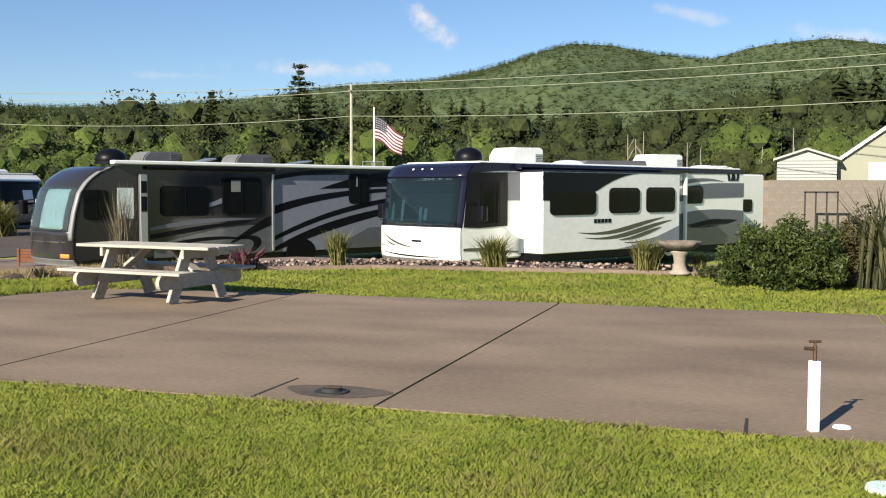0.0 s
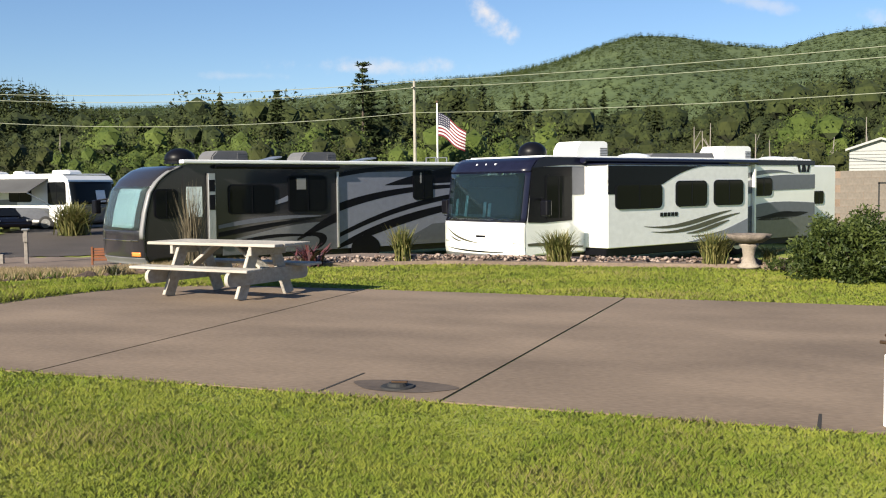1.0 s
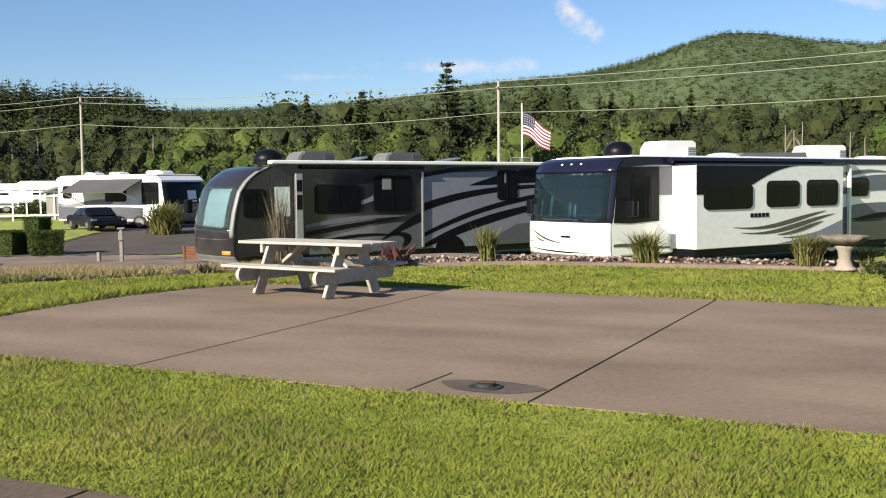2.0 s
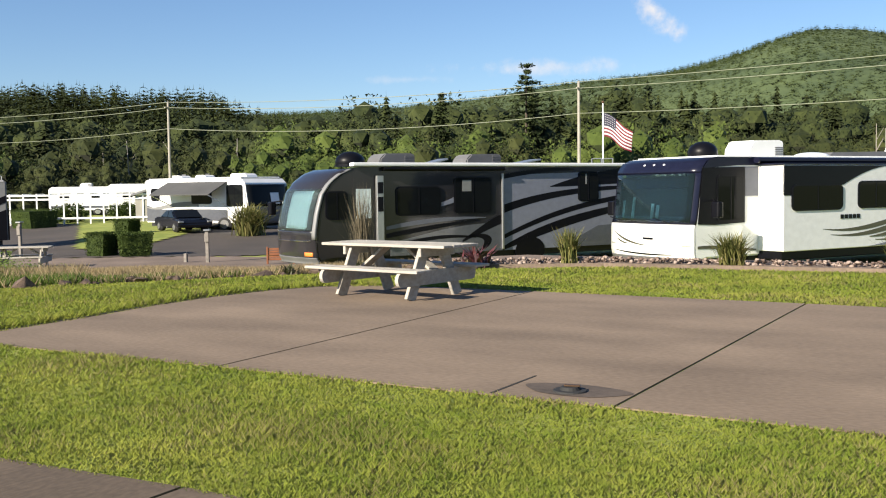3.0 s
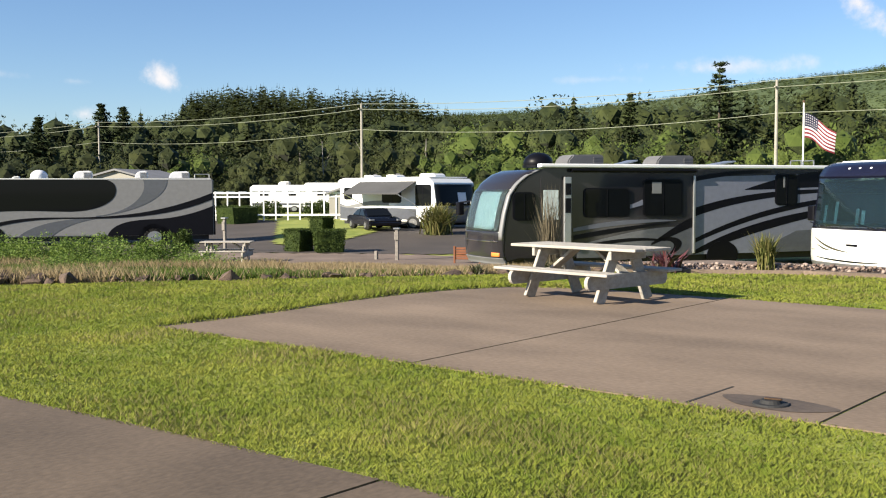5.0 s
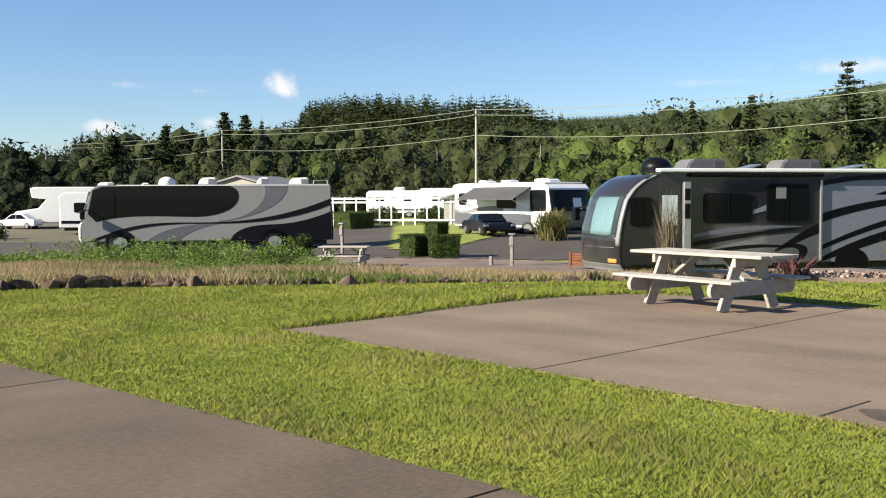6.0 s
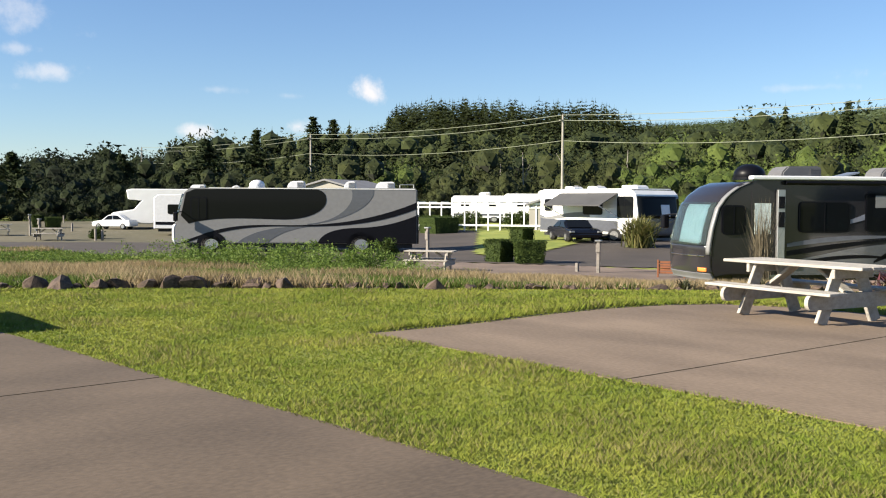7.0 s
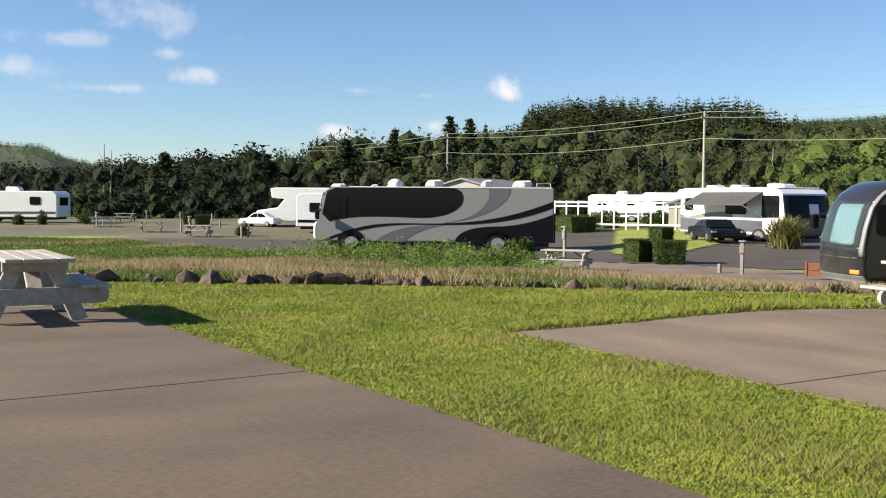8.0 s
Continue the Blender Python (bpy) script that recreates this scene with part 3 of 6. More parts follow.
for name, r0, r1, azs, els in RIDGES:
    aa = np.linspace(azs[0], azs[-1], 150)
    rs = np.concatenate([np.linspace(r0, r1, 14), np.linspace(r1 * 1.1, r1 * 1.6, 5)])
    A, R = np.meshgrid(aa, rs, indexing="ij")
    topz = r1 * np.tan(np.radians(np.interp(A, azs, els)))
    f = np.where(R <= r1, smooth01((R - r0) / (r1 - r0)) ** 0.8, 1 - 0.7 * (R - r1) / (r1 * 0.6))
    nn = np.array([[noise.noise((a_ * 0.12, r_ * 0.004, 1)) for r_ in rs] for a_ in aa])
    Zh = -3 + topz * f * (1 + 0.12 * nn * (R < r1 * 0.93))
    Xh, Yh = polar(A, R)
    n2 = len(rs)
    i, j = np.meshgrid(np.arange(len(aa) - 1), np.arange(n2 - 1), indexing="ij")
    q = (i * n2 + j).ravel()
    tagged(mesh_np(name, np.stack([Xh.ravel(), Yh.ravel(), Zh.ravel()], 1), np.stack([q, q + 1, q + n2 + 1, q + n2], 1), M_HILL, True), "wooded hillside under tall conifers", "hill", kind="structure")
    pl = []
    for k in range(24000 if r1 > 1000 else 5000):
        a_, r = g.uniform(max(azs[0], -9), min(azs[-1], 46)), r0 + (r1 * 1.02 - r0) * g.random() ** 0.7
        if r1 > 1000 and k % 12 == 0:
            a_ = g.uniform(78, 90)
        elif r1 < 1000:
            a_ = g.uniform(azs[0], azs[-1])
        ft = smooth01((r - r0) / (r1 - r0)) ** 0.8
        z = -3 + r1 * np.tan(np.radians(np.interp(a_, azs, els))) * ft * (1 + 0.12 * noise.noise((a_ * 0.12, r * 0.004, 1)) * (r < r1 * 0.93))
        x, y = polar(a_, r)
        pl.append((x, y, z - 3.0, (g.uniform(9, 21) if r1 < 1000 else g.uniform(7, 12))))
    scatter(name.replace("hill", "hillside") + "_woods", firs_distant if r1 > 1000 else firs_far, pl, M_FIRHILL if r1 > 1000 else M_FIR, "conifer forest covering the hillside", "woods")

# ---- vehicles: materials ----
M_NAVY = mat("navy_paint", (0.008, 0.009, 0.022), 0.25, var=0.08, spec=0.25)
M_CHAR = mat("charcoal_paint", (0.022, 0.021, 0.024), 0.14, var=0.08, scale=1.2, coat=0.2, spec=0.4)
M_BLACK = mat("black_paint", (0.004, 0.004, 0.006), 0.4, var=0.1, spec=0.15)
M_MIDGREY = mat("mid_grey_paint", (0.105, 0.112, 0.14), 0.3, var=0.05, coat=0.12, spec=0.35)
M_STEEL = mat("blue_grey_paint", (0.175, 0.185, 0.235), 0.3, var=0.05, coat=0.12, spec=0.35)
M_SILVER = mat("silver_paint", (0.19, 0.19, 0.19), 0.35, var=0.05, coat=0.12, spec=0.35)
M_PEARL = mat("light_grey_paint", (0.7, 0.7, 0.71), 0.3, var=0.04, coat=0.12, spec=0.35)
M_OLIVE = mat("olive_brown_paint", (0.0595, 0.056, 0.0385), 0.35, var=0.1, coat=0.3)
M_RUBBER = mat("black_rubber", (0.015, 0.015, 0.015), 0.8, var=0.1)
M_CHROME = mat("chrome", (0.7, 0.7, 0.7), 0.12, metal=1.0, var=0.03)
M_ALU = mat("aluminium", (0.42, 0.42, 0.42), 0.35, metal=0.8, var=0.05)
M_PLASTIC = mat("grey_plastic", (0.11, 0.11, 0.115), 0.6, var=0.1, scale=2)
M_CANVAS = mat("grey_canvas", (0.06, 0.06, 0.06), 0.85, var=0.1, scale=1, fine=40)
M_CURTAIN = mat("pale_curtain", (0.55, 0.62, 0.6), 0.8, var=0.1, scale=4, fine=30, stretch=(1, 6, 1))
M_GLINT = mat("orange_glint", (0.75, 0.22, 0.05), 0.25, var=0.05)
M_GLASS = glass("dark_window_glass", (0.006, 0.007, 0.008))
M_TINT = bpy.data.materials.new("windscreen_glass")
M_TINT.use_nodes = True
_b = M_TINT.node_tree.nodes["Principled BSDF"]
_b.inputs["Base Color"].default_value = (0.7, 0.86, 0.88, 1)
_b.inputs["Transmission Weight"].default_value = 0.965
_b.inputs["Roughness"].default_value, _b.inputs["IOR"].default_value = 0.02, 1.12

M_TINT_DARK = M_TINT.copy()
M_TINT_DARK.name = "dark_windscreen_glass"
_b = M_TINT_DARK.node_tree.nodes["Principled BSDF"]
_b.inputs["Base Color"].default_value, _b.inputs["IOR"].default_value = (0.2, 0.33, 0.38, 1), 1.25


def bez(p, n=12):
    a, b, c, d = [Vector(q) for q in p]
    out = []
    for k in range(n + 1):
        t = k / n
        out.append(tuple(a * (1 - t) ** 3 + b * 3 * t * (1 - t) ** 2 + c * 3 * t * t * (1 - t) + d * t ** 3))
    return out


class Side:
    """Paint, windows and doors laid on one flank of a vehicle; y is the flank's plane, s the way out of it."""

    def __init__(self, owner, y=0.0, s=-1):
        self.owner, self.y, self.s = owner, y, s

    def panel(self, name, pts, m, lift=0.004, thick=0.006, label="", parent=None):
        bm = bmesh.new()
        prism(bm, pts, self.y + self.s * (lift - 0.03), self.y + self.s * (lift + thick))
        return part(name, bm, m, parent or self.owner, label)

    def swoosh(self, up, low, m, lift=0.006, label=""):
        return self.panel("stripe", bez(up) + bez(low)[::-1], m, lift, 0.003, label)

    def window(self, x0, x1, z0, z1, r=0.1, blind=False):
        def rrect(a, b, c, d, q):
            o = []
            for cx, cz, s0 in ((b - q, d - q, 0), (a + q, d - q, 90), (a + q, c + q, 180), (b - q, c + q, 270)):
                for k in range(5):
                    w = radians(s0 + 22.5 * k)
                    o.append((cx + q * math.cos(w), cz + q * math.sin(w)))
            return o
        w = self.panel("window", rrect(x0 - 0.04, x1 + 0.04, z0 - 0.04, z1 + 0.04, r + 0.03), M_BLACK, 0.012, 0.012)
        self.panel("pane", rrect(x0, x1, z0, z1, r), M_GLASS, 0.022, 0.008, parent=w)
        xm = (x0 + x1) / 2
        self.panel("mullion", [(xm - 0.012, z0), (xm + 0.012, z0), (xm + 0.012, z1), (xm - 0.012, z1)], M_BLACK, 0.028, 0.008, parent=w)
        if blind:
            self.panel("blind", [(x0 + 0.2, z1 - 0.42), (xm - 0.06, z1 - 0.42), (xm - 0.06, z1 - 0.06), (x0 + 0.2, z1 - 0.06)], M_SILVER, 0.03, 0.004, parent=w)
        return w


def wheel(owner, x, y, r=0.46, s=-1):
    bm = bmesh.new()
    cyl(bm, (x, y, r), (x, y - s * 0.3, r), r, n=28)
    bmesh.ops.bevel(bm, geom=[e for e in bm.edges], offset=0.04, segments=2, affect="EDGES")
    w = part("wheel", bm, M_RUBBER, owner, smooth=True)
    bm = bmesh.new()
    cyl(bm, (x, y + s * 0.012, r), (x, y - s * 0.05, r), r * 0.58, r * 0.45, n=20)
    cyl(bm, (x, y + s * 0.04, r), (x, y - s * 0.05, r), r * 0.2, n=12)
    part("rim", bm, M_ALU, w, "silver alloy rim")
    return w


def ac_unit(owner, x0, x1, z, w, m, yc=1.27, h=0.39):
    bm = bmesh.new()
    prism(bm, [(x0, z), (x0 + 0.02, z + 0.5 * h), (x0 + 0.16, z + 0.95 * h), (x1 - 0.06, z + h), (x1, z + 0.85 * h), (x1, z)], yc - w / 2, yc + w / 2)
    bmesh.ops.bevel(bm, geom=list(bm.edges), offset=0.035, segments=2, affect="EDGES")
    a = part("air_conditioner", bm, m, owner, smooth=False)
    bm = bmesh.new()
    for k in range(5):
        box(bm, x1 - 0.3, x1 - 0.03, yc - w / 2 - 0.012, yc - w / 2 + 0.02, z + 0.05 + 0.055 * k, z + 0.08 + 0.055 * k)
    part("grille", bm, M_PLASTIC, a)


def dome(owner, x, y, z, r, h, m, name="satellite_dome"):
    bm = bmesh.new()
    bmesh.ops.create_uvsphere(bm, u_segments=20, v_segments=12, radius=1)
    bmesh.ops.delete(bm, geom=[v for v in bm.verts if v.co.z < -0.35], context="VERTS")
    for v in bm.verts:
        v.co = Vector((x + v.co.x * r, y + v.co.y * r, z + (v.co.z + 0.35) / 1.35 * h))
    d = part(name, bm, m, owner, smooth=True)
    bm = bmesh.new()
    cyl(bm, (x, y, z - 0.02), (x, y, z + 0.05), r * 1.05, n=20)
    part("base", bm, m, d)


def vent(owner, x0, x1, z, y0, y1, m, tilt=0.16):
    bm = bmesh.new()
    prism(bm, [(x0, z), (x0, z + 0.05), (x1, z + 0.05 + tilt), (x1, z + tilt), (x0 + 0.08, z + 0.03), (x0 + 0.08, z)], y0, y1)
    part("roof_vent", bm, m, owner)


def nose(owner, name, prof, W, z0, z1, m, bow=0.2, off=0.0, y0=0.0, y1=1.0, depth=0.06, label="", ny=10, nz=8, far=0.0):
    """A bowed piece of the front following the profile prof(z)."""
    bm = bmesh.new()
    rows = []
    for k in range(nz + 1):
        z = z0 + (z1 - z0) * k / nz
        rows.append([])
        for q in range(ny + 1):
            f = y0 + (y1 - y0) * q / ny
            c = 2 * f - 1
            rows[-1].append(bm.verts.new((prof(z) - bow * (1 - abs(c) ** 2.6) - off + far * max(0.0, (c - 0.2) / 0.8) ** 2, f * W, z)))
    for k in range(nz):
        for q in range(ny):
            bm.faces.new((rows[k][q], rows[k][q + 1], rows[k + 1][q + 1], rows[k + 1][q]))
    r = bmesh.ops.extrude_face_region(bm, geom=bm.faces[:])
    for v in r["geom"]:
        if isinstance(v, bmesh.types.BMVert):
            v.co.x += depth
    bmesh.ops.recalc_face_normals(bm, faces=bm.faces)
    return part(name, bm, m, owner, label, smooth=True)


def nose_band(owner, name, prof, W, pts, wide, m, bow=0.16, off=0.026):
    """A tapering painted line on the front; pts are four places (fraction across, height)."""
    bm = bmesh.new()
    n = 14
    way = bez([(f, 0, z) for f, z in pts], n)
    rows = []
    for k, (f, _, z) in enumerate(way):
        h = 0.5 * wide * (0.25 + math.sin(math.pi * (k + 0.5) / (n + 1)))
        c = 2 * f - 1
        rows.append([bm.verts.new((prof(q) - bow * (1 - abs(c) ** 2.6) - off + dx, f * W, q)) for q, dx in ((z - h, 0), (z + h, 0), (z + h, 0.02), (z - h, 0.02))])
    for a_, b_ in zip(rows, rows[1:]):
        for k in range(4):
            bm.faces.new((a_[k], a_[(k + 1) % 4], b_[(k + 1) % 4], b_[k]))
    bm.faces.new(rows[0])
    bm.faces.new(rows[-1][::-1])
    bmesh.ops.recalc_face_normals(bm, faces=bm.faces)
    return part(name, bm, m, owner)


def interp(pts):
    zs, xs = [p[1] for p in pts], [p[0] for p in pts]
    return lambda z: float(np.interp(z, zs, xs))


def hull(owner, front, L, zr, zb, W, m, far=0.0):
    """The main body: a side outline drawn across the width, edges rounded."""
    pts = list(front) + [(L - 0.12, zr), (L, zr - 0.12), (L, zb), (front[0][0] + 0.3, zb)]
    bm = bmesh.new()
    prism(bm, pts, 0, W)
    for w in bm.verts:
        if w.co.y > W - 0.01 and w.co.x < 1.6:
            w.co.x += far
    bmesh.ops.bevel(bm, geom=[e for e in bm.edges if abs(e.verts[0].co.y - e.verts[1].co.y) < 1e-4], offset=0.05, segments=2, affect="EDGES")
    return part("body", bm, m, owner)


def mirror(owner, x, y, z, s):
    bm = bmesh.new()
    cyl(bm, (x + 0.15, y, z + 0.35), (x - 0.05, y + s * 0.28, z + 0.3), 0.025, n=8)
    box(bm, x - 0.12, x + 0.04, y + s * 0.2, y + s * 0.42, z - 0.12, z + 0.32, 0.04, 2)
    part("side_mirror", bm, M_BLACK, owner)


def underside(owner, x0, x1, W, zb):
    bm = bmesh.new()
    box(bm, x0, x1, 0.12, W - 0.12, 0.28, zb + 0.02)
    part("chassis", bm, M_RUBBER, owner)


# ---- white and navy motorhome with slide-out ----
W = 2.55
v = thing("motorhome", -8.91, 26.8, -0.98, 61.7, "white motorhome with navy roof band and open slide-out", "motorhome", "parked motorhomes")
vf = [(0.06, 0.42), (0.0, 0.6), (0.0, 1.4), (0.04, 1.5), (0.2, 2.95), (0.34, 3.18), (0.6, 3.3)]
pv = interp(vf)
hull(v, vf, 11.5, 3.3, 0.5, W, M_WHITE)
underside(v, 0.6, 11.3, W, 0.5)
nose(v, "front_panel", pv, W, 0.42, 1.44, M_WHITE, 0.16, 0.02)
nose(v, "bumper", pv, W, 0.34, 0.52, M_PLASTIC, 0.16, 0.03)
nose(v, "front_cap", pv, W, 2.86, 3.28, M_NAVY, 0.16, 0.02, label="navy front cap with marker lights")
scr = nose(v, "windscreen_surround", pv, W, 1.42, 2.9, M_NAVY, 0.16, 0.012)
nose(v, "windscreen", pv, W, 1.5, 2.84, M_TINT_DARK, 0.16, 0.034, 0.04, 0.96, 0.006, "tinted glossy windscreen")
# near-black sheet behind the glass: the unlit cab as a colour
nose(v, "windscreen_backing", pv, W, 1.5, 2.84, mat("dark_cab_backing", (0.002, 0.004, 0.007), 0.8, col2=(0.009, 0.016, 0.02), scale=1.6, fine=7), 0.16, 0.015, 0.04, 0.96, 0.01)
# navy band: the darker upper part of the windscreen's reflection, painted on
nose(v, "painted_screen_gradient", pv, W, 2.42, 2.83, M_NAVY, 0.16, 0.022, 0.04, 0.96, 0.008)
nose(v, "dash_shade", pv, W, 1.52, 1.66, M_MIDGREY, 0.16, 0.02, 0.06, 0.94, 0.008)
for q, z1 in ((0.36, 1.98), (0.42, 2.02), (0.66, 2.2), (0.8, 2.1)):
    nose(v, "dash_item", pv, W, 1.56, z1, M_CURTAIN, 0.16, 0.024, q, q + 0.035, 0.006, ny=2, nz=3)
for y in (0.55, 1.9):
    part("wiper", cyl(bmesh.new(), (-0.2, y, 1.5), (-0.17, y + 0.5, 1.62), 0.015, n=6), M_BLACK, v)
for y in (1.0, 1.3, 1.6):
    bm = bmesh.new()
    bmesh.ops.create_uvsphere(bm, u_segments=8, v_segments=6, radius=0.035, matrix=Matrix.Translation((pv(3.1) - 0.16, y, 3.1)))
    part("marker_light", bm, M_PEARL, v)
for y0, y1 in ((0.02, 0.1), (0.9, 0.98)):
    nose(v, "headlight", pv, W, 0.84, 1.06, M_PEARL, 0.16, 0.024, y0, y1, 0.02, ny=4, nz=3)
nose_band(v, "grille", pv, W, [(0.2, 0.6), (0.4, 0.57), (0.65, 0.58), (0.92, 0.66)], 0.035, M_BLACK)
nose_band(v, "stripe", pv, W, [(0.93, 1.22), (0.85, 1.05), (0.7, 0.88), (0.5, 0.84)], 0.05, M_OLIVE)
nose_band(v, "stripe", pv, W, [(0.9, 1.02), (0.84, 0.93), (0.78, 0.87), (0.72, 0.87)], 0.04, M_OLIVE)
nose(v, "badge_bar", pv, W, 1.0, 1.06, M_BLACK, 0.16, 0.026, 0.4, 0.52, 0.02)
S = Side(v)
S.panel("roof_band", [(0.25, 2.98), (0.4, 3.2), (0.6, 3.29), (11.46, 3.29), (11.46, 3.12), (1.2, 3.06)], M_NAVY, 0.006, 0.008)
S.panel("stripe", [(0.1, 1.45), (0.55, 1.42), (1.45, 1.46), (1.45, 3.02), (0.24, 3.0)], M_BLACK, 0.006)
S.panel("stripe", [(1.45, 2.2), (1.86, 2.2), (1.86, 3.02), (1.45, 3.02)], M_MIDGREY, 0.006)
S.window(0.66, 1.38, 1.55, 2.75, 0.08)
S.swoosh([(0.1, 0.85), (0.7, 0.9), (1.2, 0.75), (1.8, 0.7)], [(0.1, 0.78), (0.7, 0.78), (1.2, 0.66), (1.8, 0.66)], M_OLIVE)
S.swoosh([(7.1, 2.6), (8.6, 3.0), (9.6, 3.02), (10.4, 2.82)], [(7.1, 2.35), (8.6, 2.85), (9.6, 2.9), (10.4, 2.82)], M_MIDGREY)
S.swoosh([(7.1, 2.2), (8.8, 2.9), (10, 2.75), (11.47, 2.78)], [(7.1, 1.9), (8.8, 2.3), (10, 2.2), (11.47, 2.25)], M_MIDGREY, 0.008)
S.panel("stripe", bez([(7.1, 1.25), (8.2, 1.9), (9.8, 1.85), (11.47, 1.72)]) + [(11.47, 0.5), (7.1, 0.5)], M_MIDGREY, 0.006)
S.panel("stripe", bez([(7.1, 0.9), (8.4, 1.25), (9.8, 1.3), (11.47, 1.2)]) + [(11.47, 0.5), (7.1, 0.5)], M_GREY, 0.009)
S.swoosh([(8.4, 1.26), (9.2, 1.3), (9.8, 1.6), (10.6, 1.36)], [(8.4, 1.24), (9.2, 1.2), (9.8, 1.36), (10.6, 1.34)], M_BLACK, 0.012)
S.swoosh([(8.6, 1.2), (9.3, 1.34), (10.2, 1.5), (11.1, 1.38)], [(8.6, 1.18), (9.3, 1.1), (10.2, 1.12), (11.1, 1.36)], M_BLACK, 0.012)
S.window(8.5, 9.25, 2.06, 2.62)
for k, (xa, xb) in enumerate(((10.62, 10.72), (10.76, 10.86), (10.9, 11.0), (11.04, 11.14))):
    S.panel("emblem", [(xa, 2.86), (xb, 2.86), (xb + (0.06 if k % 2 else -0.06), 3.14), (xa + (0.06 if k % 2 else -0.06), 3.14)], M_BLACK, 0.01)
for x in (1.3, 7.9):
    wheel(v, x, 0.12, 0.45)
so = part("slide_out", box(bmesh.new(), 1.86, 7.12, -0.7, 0.05, 0.64, 3.06, 0.02), M_WHITE, v, "white slide-out room")
bm = bmesh.new()
box(bm, 1.9, 7.08, -0.6, 0.04, 0.42, 0.64)
part("slide_rail", bm, M_BLACK, v)
T = Side(so, -0.7)
T.panel("paint_field", [(1.84, 0.66), (7.1, 0.66), (7.1, 3.04), (1.84, 3.04)], M_PEARL, 0.002, 0.002)
# black paint graphic, with the shadow at the slide's top painted into the same field
T.panel("paint_field", [(1.84, 2.2), (2.1, 2.2)] + bez([(3.7, 2.48), (4.1, 2.7), (4.6, 2.98), (5.3, 3.03)], 8) + [(1.84, 3.03)], M_BLACK, 0.005)
T.panel("paint_field", bez([(4.5, 0.66), (5.6, 0.75), (6.6, 1.15), (7.1, 1.32)]) + [(7.1, 0.66)], M_STEEL, 0.005)
T.swoosh([(3.05, 1.23), (4.4, 1.1), (5.0, 1.5), (6.4, 1.62)], [(3.05, 1.22), (4.4, 0.98), (5.1, 1.28), (6.4, 1.6)], M_OLIVE)
T.swoosh([(3.3, 1.06), (4.6, 0.94), (5.3, 1.4), (6.75, 1.52)], [(3.3, 1.05), (4.7, 0.82), (5.5, 1.2), (6.75, 1.5)], M_OLIVE)
T.swoosh([(4.6, 0.96), (5.2, 1.0), (5.7, 1.25), (6.3, 1.3)], [(4.6, 0.94), (5.2, 0.88), (5.8, 1.08), (6.3, 1.28)], M_OLIVE, 0.009)
T.swoosh([(4.8, 0.86), (5.4, 0.84), (5.7, 0.9), (6.2, 1.0)], [(4.8, 0.84), (5.4, 0.78), (5.8, 0.84), (6.2, 0.98)], M_OLIVE)
for k in range(5):
    x = 3.62 + 0.135 * k
    T.panel("badge_bar", [(x, 1.5), (x + 0.1, 1.5), (x + 0.1, 1.62), (x, 1.62)], M_BLACK, 0.008)
for x0, x1, z0, z1 in ((2.1, 3.64, 1.8, 2.46), (4.22, 5.34, 1.82, 2.54), (5.7, 6.84, 1.82, 2.56)):
    T.window(x0, x1, z0, z1, 0.12)
bm = bmesh.new()
box(bm, 1.8, 7.18, -0.72, 0.02, 3.06, 3.1, 0.01)
cyl(bm, (1.7, -0.09, 3.2), (8.4, -0.09, 3.2), 0.085, n=14)
part("awning", bm, M_NAVY, v, "rolled navy awning")
for x in (8.36,):
    bm = bmesh.new()
    box(bm, x - 0.04, x + 0.04, -0.11, -0.02, 0.5, 3.2, 0.01)
    part("awning_arm", bm, M_WHITE, v)
bm = bmesh.new()
box(bm, 0.7, 11.4, 0.08, W - 0.08, 3.29, 3.34, 0.015)
part("roof", bm, M_WHITE, v)
ac_unit(v, 2.55, 3.7, 3.34, 0.75, M_WHITE, h=0.52)
ac_unit(v, 8.3, 9.7, 3.34, 0.75, M_WHITE, h=0.5)
dome(v, 1.45, 1.2, 3.34, 0.33, 0.46, M_BLACK)
dome(v, 4.75, 1.0, 3.34, 0.4, 0.16, M_WHITE, "roof_hatch")
dome(v, 10.9, 1.0, 3.34, 0.4, 0.14, M_WHITE, "roof_hatch")
bm = bmesh.new()
prism(bm, [(5.2, 3.34), (5.4, 3.5), (7.9, 3.56), (8.0, 3.34)], 0.9, 1.5)
part("roof_rack_cover", bm, M_PLASTIC, v)
mirror(v, 0.35, -0.02, 1.75, -1)
mirror(v, 0.35, W + 0.02, 1.75, 1)

# ---- charcoal motor coach ----
a = thing("motorhome", -19.3, 23.5, -1.03, 63.0, "charcoal motor coach with silver and black swoosh paint", "motorhome", "parked motorhomes")
af = [(0.1, 0.42), (0.02, 0.6), (0.0, 1.3), (0.08, 1.9), (0.2, 2.45), (0.4, 2.82), (0.7, 3.1), (1.0, 3.24), (1.4, 3.32)]
pa = interp(af)
hull(a, af, 11.6, 3.34, 0.5, W, M_CHAR, 0.75)
underside(a, 0.6, 11.4, W, 0.5)
nose(a, "front_panel", pa, W, 0.5, 1.42, M_CHAR, 0.2, 0.02, far=0.75)
nose(a, "bumper", pa, W, 0.36, 0.56, M_PLASTIC, 0.2, 0.04, far=0.75)
nose(a, "front_cap", pa, W, 2.58, 3.22, M_CHAR, 0.2, 0.02, nz=12, far=0.75)
nose(a, "windscreen", pa, W, 1.36, 2.62, M_TINT, 0.2, 0.03, 0.04, 0.97, 0.006, "curved windscreen", far=0.75)
